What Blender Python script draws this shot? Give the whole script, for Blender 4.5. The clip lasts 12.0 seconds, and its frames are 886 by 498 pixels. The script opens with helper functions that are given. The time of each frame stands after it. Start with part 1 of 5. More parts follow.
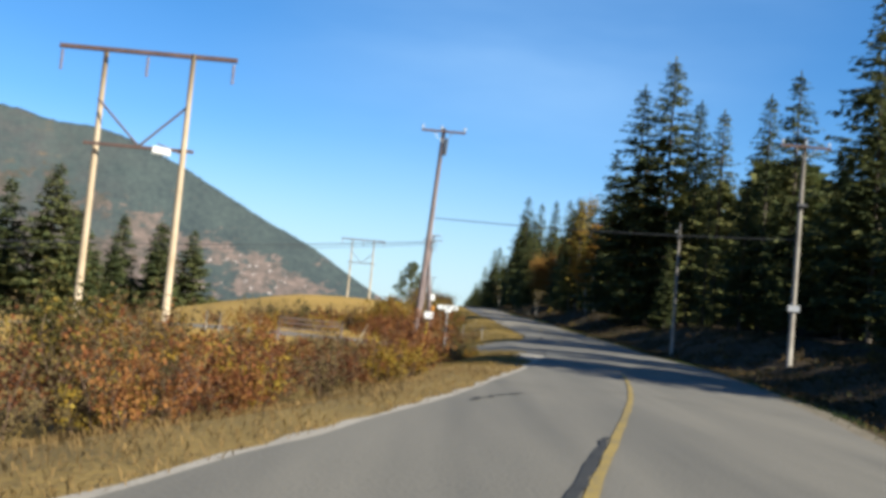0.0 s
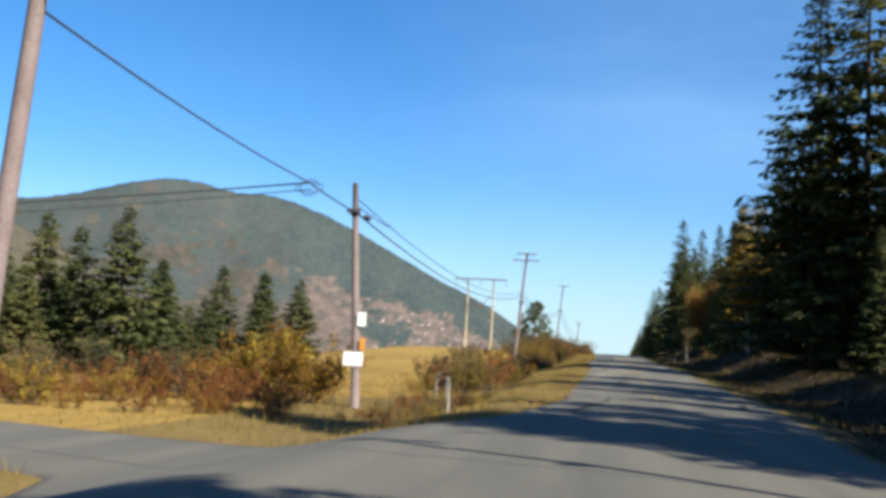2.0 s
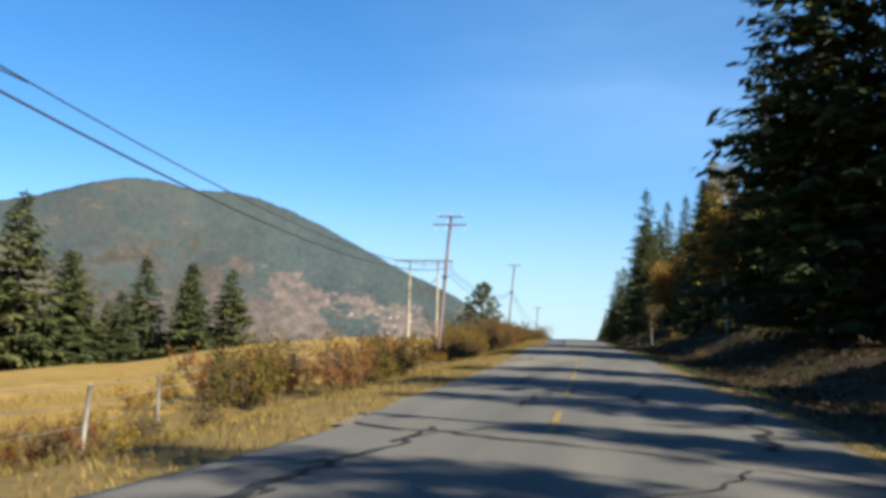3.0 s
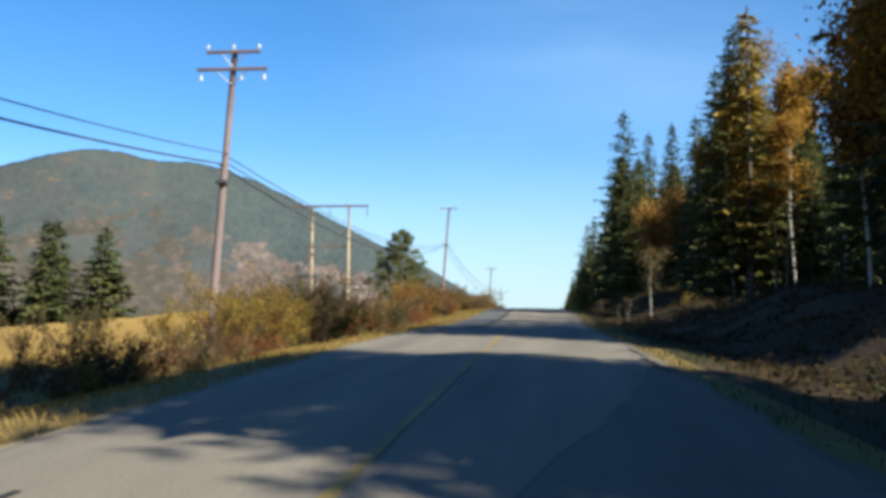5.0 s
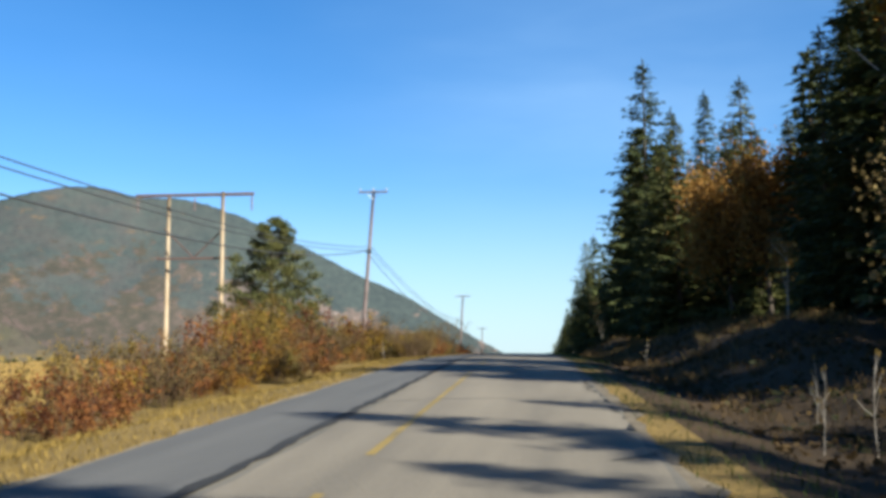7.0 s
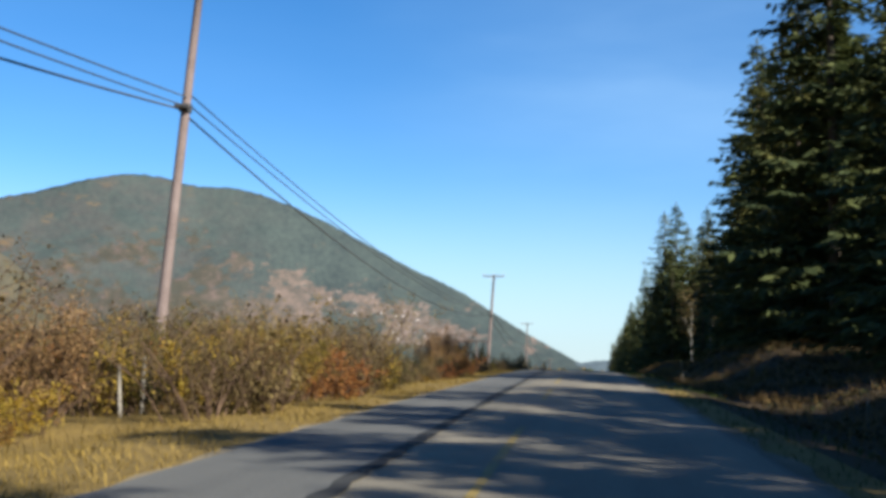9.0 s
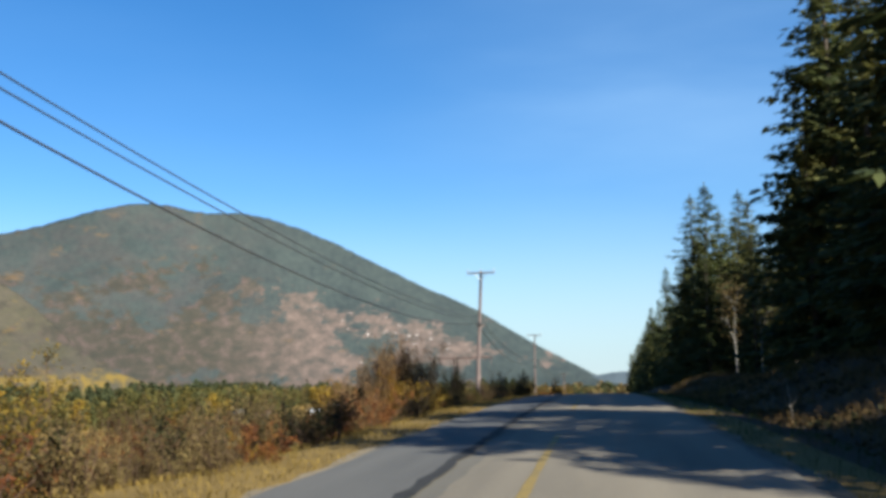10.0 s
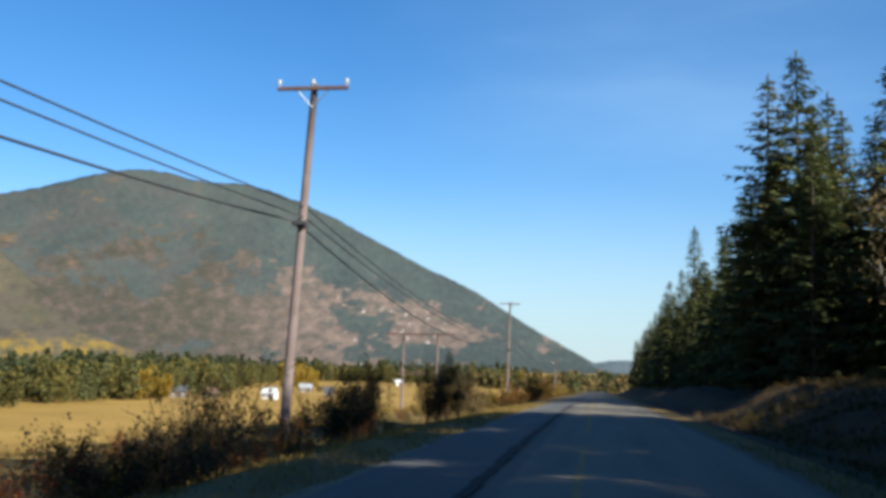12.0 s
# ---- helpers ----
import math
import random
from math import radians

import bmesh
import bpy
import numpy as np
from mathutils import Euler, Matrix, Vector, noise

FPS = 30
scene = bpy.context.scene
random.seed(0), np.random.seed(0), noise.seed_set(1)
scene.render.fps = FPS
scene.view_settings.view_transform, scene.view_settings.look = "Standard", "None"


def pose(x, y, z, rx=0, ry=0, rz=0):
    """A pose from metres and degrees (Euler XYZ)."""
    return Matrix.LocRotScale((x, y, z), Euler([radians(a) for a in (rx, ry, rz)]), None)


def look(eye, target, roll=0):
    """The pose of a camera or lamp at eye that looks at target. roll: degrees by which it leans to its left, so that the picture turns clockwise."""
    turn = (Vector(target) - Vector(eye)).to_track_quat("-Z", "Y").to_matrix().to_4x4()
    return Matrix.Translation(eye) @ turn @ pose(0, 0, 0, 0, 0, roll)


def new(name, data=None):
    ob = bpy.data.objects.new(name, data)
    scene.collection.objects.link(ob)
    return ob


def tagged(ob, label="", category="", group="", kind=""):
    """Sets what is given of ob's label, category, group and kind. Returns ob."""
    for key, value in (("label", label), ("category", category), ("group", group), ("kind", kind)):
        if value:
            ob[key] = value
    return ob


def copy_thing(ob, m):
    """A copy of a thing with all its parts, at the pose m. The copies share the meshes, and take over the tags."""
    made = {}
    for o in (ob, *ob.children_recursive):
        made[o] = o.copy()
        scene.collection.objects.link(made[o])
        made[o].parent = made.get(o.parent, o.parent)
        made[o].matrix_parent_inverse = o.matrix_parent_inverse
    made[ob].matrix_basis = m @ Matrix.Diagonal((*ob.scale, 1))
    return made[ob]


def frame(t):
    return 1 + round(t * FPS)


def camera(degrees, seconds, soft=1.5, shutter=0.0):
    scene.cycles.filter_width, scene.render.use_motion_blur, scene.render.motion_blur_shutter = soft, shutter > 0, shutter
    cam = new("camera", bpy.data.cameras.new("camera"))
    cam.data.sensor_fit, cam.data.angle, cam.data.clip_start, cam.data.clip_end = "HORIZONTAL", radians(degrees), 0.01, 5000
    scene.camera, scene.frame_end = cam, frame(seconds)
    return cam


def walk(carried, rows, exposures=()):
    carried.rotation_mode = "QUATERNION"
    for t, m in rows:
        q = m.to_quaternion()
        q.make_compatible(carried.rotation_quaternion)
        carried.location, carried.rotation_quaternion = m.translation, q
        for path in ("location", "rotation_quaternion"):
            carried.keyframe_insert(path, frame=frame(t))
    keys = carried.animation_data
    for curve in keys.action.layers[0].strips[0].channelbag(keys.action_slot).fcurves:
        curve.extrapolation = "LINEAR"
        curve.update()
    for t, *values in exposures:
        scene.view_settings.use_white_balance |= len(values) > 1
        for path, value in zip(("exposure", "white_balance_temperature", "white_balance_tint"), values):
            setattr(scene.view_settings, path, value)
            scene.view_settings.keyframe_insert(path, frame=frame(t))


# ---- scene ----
cam = camera(45.4, 12.0, soft=3.9)
PATH = [
    (0, (0.941, 1.791, 1.82), (0.937, 3.784, 1.977), 5.2),
    (0.5, (3.298, 12.873, 1.836), (3.147, 14.859, 2.02), 3.8),
    (1, (5.801, 24.975, 2.209), (5.59, 26.954, 2.404), 4.1),
    (1.5, (7.642, 36.296, 2.503), (7.379, 38.265, 2.731), 4.4),
    (2, (9.581, 48.487, 2.719), (9.246, 50.444, 2.955), 3.5),
    (2.5, (10.538, 60.259, 2.913), (10.232, 62.221, 3.153), 4.2),
    (3, (11.51, 72.154, 3.097), (11.235, 74.123, 3.321), 1.6),
    (3.2, (11.905, 77.124, 3.174), (11.652, 79.094, 3.411), 0.5),
    (4.8, (12.055, 118.655, 4.931), (11.835, 120.636, 5.095), 0.4),
    (5, (12.376, 124.07, 4.988), (12.161, 126.051, 5.153), 0.4),
    (5.5, (12.197, 136.936, 5.655), (11.976, 138.912, 5.868), 0.6),
    (6, (12.171, 150.811, 6.106), (11.902, 152.786, 6.266), 1.2),
    (6.5, (12.147, 164.611, 6.734), (11.841, 166.575, 6.955), 1.3),
    (7, (12.325, 178.939, 7.193), (12.127, 180.915, 7.425), -0.2),
    (7.2, (12.289, 184.623, 7.322), (12.116, 186.6, 7.568), -1.6),
    (8.8, (10.465, 229.211, 9.335), (10.268, 231.186, 9.58), 1.0),
    (9, (10.351, 234.862, 9.445), (10.052, 236.827, 9.666), 1.2),
    (9.5, (9.961, 248.828, 9.802), (9.525, 250.758, 10.091), 2.1),
    (10, (9.742, 262.988, 10.141), (9.422, 264.946, 10.395), -1.1),
    (10.5, (9.241, 277.587, 10.426), (8.897, 279.542, 10.67), -0.2),
    (11, (8.836, 292.631, 10.696), (8.504, 294.588, 10.945), 0.1),
    (11.5, (8.26, 307.756, 10.832), (7.85, 309.703, 11.04), 5.5),
    (12, (7.922, 322.899, 10.866), (7.597, 324.86, 11.085), 1.4),
]
walk(cam, [(t, look(eye, target, roll)) for t, eye, target, roll in PATH], exposures=[(0, 1.48, 6500, 4), (6.5, 1.55, 6500, 4), (9.5, 1.46, 6500, 4), (12, 1.35, 6500, 4)])

# ---- world, sun, exposure ----
SUN_AZIMUTH, SUN_HEIGHT = radians(126.0), radians(34.0)
world = bpy.data.worlds.new("world")
scene.world = world
world.use_nodes = True
wn, wl = world.node_tree.nodes, world.node_tree.links
sky = wn.new("ShaderNodeTexSky")
sky.sky_type, sky.sun_disc = "NISHITA", False
sky.sun_elevation, sky.sun_rotation = SUN_HEIGHT, SUN_AZIMUTH
sky.altitude, sky.air_density, sky.dust_density, sky.ozone_density = 900.0, 1.0, 0.2, 3.5
deep = wn.new("ShaderNodeHueSaturation")
deep.inputs["Saturation"].default_value = 1.3
deep.inputs["Hue"].default_value = 0.506
deep.inputs["Value"].default_value = 1.1
wl.new(sky.outputs["Color"], deep.inputs["Color"])
# thin streaks of high cloud ahead, and the pale band of haze above the horizon
def sky_mix(fac, first, colour):
    x = wn.new("ShaderNodeMix")
    x.data_type = "RGBA"
    wl.new(fac, x.inputs["Factor"])
    wl.new(first, x.inputs["A"])
    x.inputs["B"].default_value = (*colour, 1)
    return x.outputs["Result"]


def sky_range(value, lo, hi, start, end):
    x = wn.new("ShaderNodeMapRange")
    x.interpolation_type = "SMOOTHSTEP"
    for key, v in zip(("From Min", "From Max", "To Min", "To Max"), (lo, hi, start, end)):
        x.inputs[key].default_value = v
    wl.new(value, x.inputs["Value"])
    return x.outputs[0]


where, turned, wisps, up = wn.new("ShaderNodeTexCoord"), wn.new("ShaderNodeMapping"), wn.new("ShaderNodeTexNoise"), wn.new("ShaderNodeSeparateXYZ")
turned.inputs["Rotation"].default_value, turned.inputs["Scale"].default_value = (0.0, radians(35), radians(20)), (0.9, 1.2, 3.6)
wisps.inputs["Scale"].default_value, wisps.inputs["Detail"].default_value, wisps.inputs["Roughness"].default_value = 2.2, 5.0, 0.5
wl.new(where.outputs["Generated"], turned.inputs["Vector"])
wl.new(where.outputs["Generated"], up.inputs[0])
wl.new(turned.outputs["Vector"], wisps.inputs["Vector"])
sheet, middle = wn.new("ShaderNodeMath"), wn.new("ShaderNodeVectorMath")
middle.operation, middle.inputs[1].default_value = "DISTANCE", (0.06, 0.93, 0.37)
wl.new(where.outputs["Generated"], middle.inputs[0])
sheet.operation = "MULTIPLY"
wl.new(sky_range(wisps.outputs["Fac"], 0.3, 0.72, 0.12, 0.4), sheet.inputs[0])
wl.new(sky_range(middle.outputs["Value"], 0.06, 0.34, 1.0, 0.12), sheet.inputs[1])
clouded = sky_mix(sheet.outputs[0], deep.outputs["Color"], (4.0, 6.0, 8.6))
hazed = sky_mix(sky_range(up.outputs["Z"], 0.0, 0.19, 0.8, 0.0), clouded, (3.7, 4.8, 5.9))
wl.new(hazed, wn["Background"].inputs["Color"])
wn["Background"].inputs["Strength"].default_value = 0.057
sun = new("sun", bpy.data.lights.new("sun", "SUN"))
sun.data.energy, sun.data.angle, sun.data.color = 5.0, radians(0.6), (1.0, 0.94, 0.85)
toward = Vector((math.sin(SUN_AZIMUTH) * math.cos(SUN_HEIGHT), math.cos(SUN_AZIMUTH) * math.cos(SUN_HEIGHT), math.sin(SUN_HEIGHT)))
sun.matrix_world = look(tuple(toward * 300), (0, 0, 0))


# ---- materials ----
def material(name, colours, size=1.0, fine=0.1, rough=0.9, bump=0.0, spread=0.35, leaf=False, metal=0.0, mottle=0.5, drawn=1.0):
    """Two scales of noise through a ramp of colours; leaf adds light through the blade and a tone of its own for each piece and thing."""
    m = bpy.data.materials.new(name)
    m.use_nodes = True
    n, l = m.node_tree.nodes, m.node_tree.links
    b = n["Principled BSDF"]
    b.inputs["Roughness"].default_value, b.inputs["Metallic"].default_value = rough, metal
    b.inputs["Specular IOR Level"].default_value = 0.2 if leaf or rough > 0.94 else 0.4 if "asphalt" in name else 0.5
    place = n.new("ShaderNodeNewGeometry")
    big, small = n.new("ShaderNodeTexNoise"), n.new("ShaderNodeTexNoise")
    big.inputs["Scale"].default_value, small.inputs["Scale"].default_value = 1 / size, 1 / fine
    big.inputs["Detail"].default_value, small.inputs["Detail"].default_value = 4, 3
    l.new(place.outputs["Position"], small.inputs["Vector"])
    pulled = n.new("ShaderNodeMapping")
    pulled.inputs["Scale"].default_value = (1.0, drawn, 1.0)
    l.new(place.outputs["Position"], pulled.inputs["Vector"])
    l.new(pulled.outputs["Vector"], big.inputs["Vector"])
    mix = n.new("ShaderNodeMix")
    mix.data_type, mix.inputs["Factor"].default_value = "FLOAT", mottle
    l.new(big.outputs["Fac"], mix.inputs["A"])
    l.new(small.outputs["Fac"], mix.inputs["B"])
    value = mix.outputs["Result"]
    if leaf:
        info = n.new("ShaderNodeObjectInfo")
        add = n.new("ShaderNodeMath")
        add.operation, add.inputs[2].default_value = "MULTIPLY_ADD", 0.0
        l.new(info.outputs["Random"], add.inputs[0])
        add.inputs[1].default_value = spread
        l.new(value, add.inputs[2])
        isle = n.new("ShaderNodeMath")
        isle.operation, isle.inputs[1].default_value = "MULTIPLY_ADD", spread
        l.new(place.outputs["Random Per Island"], isle.inputs[0])
        l.new(add.outputs[0], isle.inputs[2])
        shift = n.new("ShaderNodeMath")
        shift.operation, shift.inputs[1].default_value = "SUBTRACT", spread
        l.new(isle.outputs[0], shift.inputs[0])
        value = shift.outputs[0]
    ramp = n.new("ShaderNodeValToRGB")
    ramp.color_ramp.elements.remove(ramp.color_ramp.elements[1])
    for k, c in enumerate(colours):
        at = 0.3 + 0.4 * k / max(1, len(colours) - 1)
        e = ramp.color_ramp.elements[0] if k == 0 else ramp.color_ramp.elements.new(at)
        e.position, e.color = at, (*c, 1)
    l.new(value, ramp.inputs["Fac"])
    l.new(ramp.outputs["Color"], b.inputs["Base Color"])
    if bump:
        bp = n.new("ShaderNodeBump")
        bp.inputs["Strength"].default_value, bp.inputs["Distance"].default_value = min(1.0, bump), fine * 0.5
        l.new(small.outputs["Fac"], bp.inputs["Height"])
        l.new(bp.outputs["Normal"], b.inputs["Normal"])
    if leaf:
        glow = n.new("ShaderNodeBsdfTranslucent")
        l.new(ramp.outputs["Color"], glow.inputs["Color"])
        both = n.new("ShaderNodeMixShader")
        both.inputs["Fac"].default_value = 0.3
        l.new(b.outputs[0], both.inputs[1])
        l.new(glow.outputs[0], both.inputs[2])
        l.new(both.outputs[0], n["Material Output"].inputs["Surface"])
    return m


ASPHALT = material("asphalt", [(0.0595, 0.0541, 0.0449), (0.085, 0.0759, 0.0612), (0.107, 0.0949, 0.0753)], 0.9, 0.05, 0.9, 0.4, mottle=0.3, drawn=0.07)
ASPHALT_OLD = material("bleached_asphalt", [(0.082, 0.071, 0.055), (0.122, 0.104, 0.078), (0.152, 0.13, 0.097)], 0.9, 0.05, 0.9, 0.4, mottle=0.3, drawn=0.07)
ASPHALT_NEW = material("newer_asphalt", [(0.0473, 0.0462, 0.0444), (0.064, 0.0619, 0.0584), (0.0804, 0.0769, 0.0713)], 0.8, 0.05, 0.9, 0.4, mottle=0.3, drawn=0.07)
TAR = material("tar", [(0.012, 0.012, 0.013), (0.03, 0.03, 0.03)], 0.6, 0.05, 0.95)
YELLOW_LINE = material("worn_yellow_paint", [(0.0619, 0.0537, 0.033), (0.158, 0.107, 0.0206), (0.207, 0.14, 0.0248)], 1.2, 0.06, 0.8)
SANDY = material("sandy_edge", [(0.1, 0.08, 0.05), (0.14, 0.112, 0.073), (0.18, 0.146, 0.1)], 0.7, 0.05, 0.95, 0.3)
GRAVEL = material("gravel", [(0.15, 0.132, 0.108), (0.2, 0.178, 0.148), (0.25, 0.224, 0.19)], 0.9, 0.04, 0.95, 0.25)
DIRT = material("brown_dirt", [(0.06, 0.048, 0.034), (0.1, 0.082, 0.058), (0.15, 0.125, 0.09)], 0.8, 0.06, 0.95, 0.6)
DRY_GRASS = material("dry_grass_ground", [(0.0585, 0.0414, 0.0128), (0.125, 0.0825, 0.024), (0.18, 0.119, 0.0352)], 2.6, 0.12, 0.95, 0.8)
FIELD = material("stubble_field", [(0.139, 0.082, 0.0164), (0.213, 0.131, 0.0279), (0.271, 0.172, 0.0476)], 22.0, 0.8, 0.95, 0.5)
# brown forest floor with the shade below the firs put into its colour
SHADED_FLOOR = material("shaded_floor", [(0.0125, 0.00819, 0.00374), (0.0289, 0.0175, 0.00718), (0.0515, 0.0304, 0.0115)], 2.2, 0.15, 0.95, 0.8)
BLADES = material("dry_grass_blades", [(0.085, 0.058, 0.0138), (0.182, 0.122, 0.03), (0.25, 0.17, 0.048)], 3.0, 0.4, 0.9, leaf=True, spread=0.25)
BLADES_GREEN = material("green_grass_blades", [(0.0126, 0.0248, 0.00338), (0.0305, 0.0495, 0.0085), (0.0647, 0.0785, 0.0169)], 3.0, 0.4, 0.9, leaf=True, spread=0.25)
BLADES_BROWN = material("brown_grass_blades", [(0.06, 0.036, 0.0144), (0.128, 0.08, 0.0296), (0.208, 0.132, 0.0504)], 3.0, 0.4, 0.9, leaf=True, spread=0.25)
# the brown grass at half brightness, with the bank's shade in its colour
BLADES_SHADED = material("shaded_grass_blades", [(0.03, 0.019, 0.008), (0.06, 0.038, 0.015), (0.1, 0.065, 0.026)], 3.0, 0.4, 0.9, leaf=True, spread=0.25)
NEEDLES = material("fir_needles", [(0.0302, 0.0418, 0.0155), (0.0643, 0.0747, 0.0245), (0.118, 0.11, 0.0347)], 4.0, 0.6, 0.8, leaf=True, spread=0.22)
NEEDLES_PALE = material("larch_needles", [(0.06, 0.07, 0.018), (0.15, 0.12, 0.025), (0.24, 0.16, 0.03)], 4.0, 0.6, 0.8, leaf=True, spread=0.22)
BARK = material("dark_bark", [(0.0324, 0.0252, 0.0202), (0.072, 0.0576, 0.0468), (0.115, 0.0936, 0.072)], 0.6, 0.06, 0.95, 0.8)
BIRCH_BARK = material("birch_bark", [(0.0863, 0.0702, 0.054), (0.27, 0.248, 0.216), (0.367, 0.346, 0.314)], 0.5, 0.08, 0.8, 0.4)
TWIGS = material("twigs", [(0.0432, 0.0252, 0.018), (0.0864, 0.054, 0.036), (0.144, 0.0936, 0.0648)], 0.6, 0.05, 0.95)
LEAF_GOLD = material("gold_leaves", [(0.114, 0.0622, 0.00778), (0.218, 0.13, 0.013), (0.259, 0.186, 0.0311)], 1.0, 0.25, 0.8, leaf=True)
LEAF_ORANGE = material("orange_leaves", [(0.0972, 0.0392, 0.00562), (0.184, 0.0864, 0.00935), (0.223, 0.136, 0.0188)], 1.0, 0.25, 0.8, leaf=True)
LEAF_RUST = material("rust_leaves", [(0.0645, 0.0193, 0.00755), (0.15, 0.0518, 0.0162), (0.23, 0.104, 0.0296)], 1.0, 0.25, 0.8, leaf=True)
LEAF_OLIVE = material("olive_leaves", [(0.0358, 0.0352, 0.00734), (0.104, 0.0774, 0.0135), (0.207, 0.135, 0.0215)], 1.0, 0.25, 0.8, leaf=True)
NEEDLES_VALLEY = material("valley_pine_needles", [(0.043, 0.052, 0.024), (0.075, 0.082, 0.033), (0.112, 0.11, 0.042)], 20.0, 1.5, 0.9, leaf=True)
LEAF_YELLOWING = material("yellowing_leaves", [(0.06, 0.06, 0.018), (0.11, 0.092, 0.024), (0.18, 0.13, 0.03)], 14.0, 1.5, 0.8, leaf=True)
LEAF_DARK = material("dark_leaves", [(0.0144, 0.0187, 0.0072), (0.036, 0.036, 0.013), (0.072, 0.054, 0.0216)], 1.0, 0.25, 0.8, leaf=True)
LEAF_RUSSET = material("russet_leaves", [(0.08, 0.046, 0.02), (0.165, 0.095, 0.042), (0.26, 0.16, 0.075)], 1.0, 0.25, 0.8, leaf=True)
LEAF_COPPER = material("copper_leaves", [(0.0912, 0.0432, 0.0106), (0.182, 0.0883, 0.0192), (0.25, 0.134, 0.0317)], 1.0, 0.25, 0.8, leaf=True)
# orange leaves made brighter: sunlight on the birch crowns put into the colour
LEAF_ORANGE_LIT = material("lit_orange_leaves", [(0.15, 0.07, 0.012), (0.29, 0.155, 0.026), (0.37, 0.225, 0.042)], 1.0, 0.25, 0.8, leaf=True)
LEAF_BROWN = material("withered_leaves", [(0.0466, 0.0308, 0.0138), (0.0988, 0.0685, 0.0275), (0.158, 0.116, 0.0441)], 1.0, 0.25, 0.8, leaf=True)
POLE_WOOD = material("weathered_pole_wood", [(0.0828, 0.059, 0.0543), (0.136, 0.1, 0.0935), (0.177, 0.136, 0.127)], 0.8, 0.05, 0.9, 0.4)
POLE_PALE = material("pale_pole_wood", [(0.236, 0.166, 0.0943), (0.33, 0.254, 0.166), (0.402, 0.336, 0.248)], 1.6, 0.06, 0.85, 0.3)
ARM_WOOD = material("dark_crossarm_wood", [(0.0413, 0.0236, 0.0207), (0.0768, 0.0443, 0.0366), (0.107, 0.0649, 0.0531)], 0.8, 0.05, 0.9, 0.3)
GREY_WOOD = material("grey_fence_wood", [(0.118, 0.1, 0.0828), (0.201, 0.177, 0.148), (0.271, 0.248, 0.212)], 0.6, 0.05, 0.9, 0.4)
PORCELAIN = material("pale_porcelain", [(0.303, 0.314, 0.319), (0.385, 0.396, 0.402)], 0.3, 0.05, 0.25)
DARK_GLASS = material("brown_insulator", [(0.0648, 0.036, 0.0324), (0.101, 0.0612, 0.054)], 0.3, 0.05, 0.3)
STEEL = material("galvanised_steel", [(0.252, 0.259, 0.266), (0.36, 0.367, 0.374)], 0.4, 0.05, 0.45, metal=0.7)
RUBBER = material("black_cable", [(0.02, 0.02, 0.022), (0.04, 0.04, 0.042)], 1.0, 0.05, 0.6)
WHITE_PAINT = material("white_painted_sheet", [(0.558, 0.558, 0.541), (0.656, 0.656, 0.64)], 0.5, 0.05, 0.5)
YELLOW_PLASTIC = material("yellow_plastic", [(0.432, 0.302, 0.0144), (0.54, 0.396, 0.0288)], 0.5, 0.05, 0.5)
ORANGE_PAINT = material("orange_sheet", [(0.396, 0.158, 0.0216), (0.468, 0.216, 0.036)], 0.5, 0.05, 0.5)
BLACK_BARS = material("black_lettering", [(0.02, 0.02, 0.02), (0.05, 0.05, 0.05)], 0.5, 0.05, 0.6)
HOUSE_WALL = material("weathered_siding", [(0.13, 0.105, 0.085), (0.2, 0.17, 0.14)], 2.0, 0.2, 0.8)
ROOF_GREY = material("grey_metal_roof", [(0.177, 0.183, 0.195), (0.266, 0.271, 0.284)], 2.0, 0.2, 0.5)
ROOF_PALE = material("pale_metal_roof", [(0.36, 0.37, 0.38), (0.5, 0.51, 0.52)], 2.0, 0.2, 0.5)
ROOF_DARK = material("dark_shingle_roof", [(0.035, 0.038, 0.045), (0.07, 0.073, 0.08)], 2.0, 0.2, 0.8)
ROOF_RED = material("rusty_roof", [(0.144, 0.072, 0.0504), (0.216, 0.115, 0.0792)], 2.0, 0.2, 0.7)
GLASS_DARK = material("window_glass", [(0.02, 0.025, 0.03), (0.03, 0.035, 0.04)], 1.0, 0.2, 0.08)


# ---- the lie of the land ----
ROAD_Y = [-60, 0, 25, 48, 72, 118, 137, 165, 185, 229, 249, 263, 277, 292, 308, 323, 345, 375, 420, 520, 700, 760]
ROAD_Z = [-0.6, 0.32, 0.7, 1.2, 1.65, 3.3, 4.15, 5.2, 5.8, 7.8, 8.3, 8.62, 8.9, 9.15, 9.3, 9.34, 9.2, 8.75, 7.95, 6.1, 2.9, 1.8]
LINE_Y = [-60, 0, 13, 22.6, 29.5, 50, 84, 112, 131, 150, 192, 245, 278, 323, 420, 700, 760]
LINE_X = [-14.5, 0.1, 2.8, 4.83, 6.1, 8.9, 11.0, 11.05, 10.9, 10.65, 10.1, 9.15, 8.6, 7.7, 5.85, 0.7, -0.4]
_y = np.arange(-80.0, 781.0)
_bell = np.exp(-np.linspace(-2, 2, 19) ** 2)


def smoothed(ys, vs):
    ends = np.interp(np.arange(-89.0, 790.0), [-120, *ys, 820], [vs[0] * 2 - np.interp(ys[0] + 60, ys, vs), *vs, vs[-1] * 2 - np.interp(ys[-1] - 60, ys, vs)])
    return np.convolve(ends, _bell / _bell.sum(), "valid")


_lx, _rz = smoothed(LINE_Y, LINE_X), smoothed(ROAD_Y, ROAD_Z)


def line_x(y):
    return np.interp(y, _y, _lx)


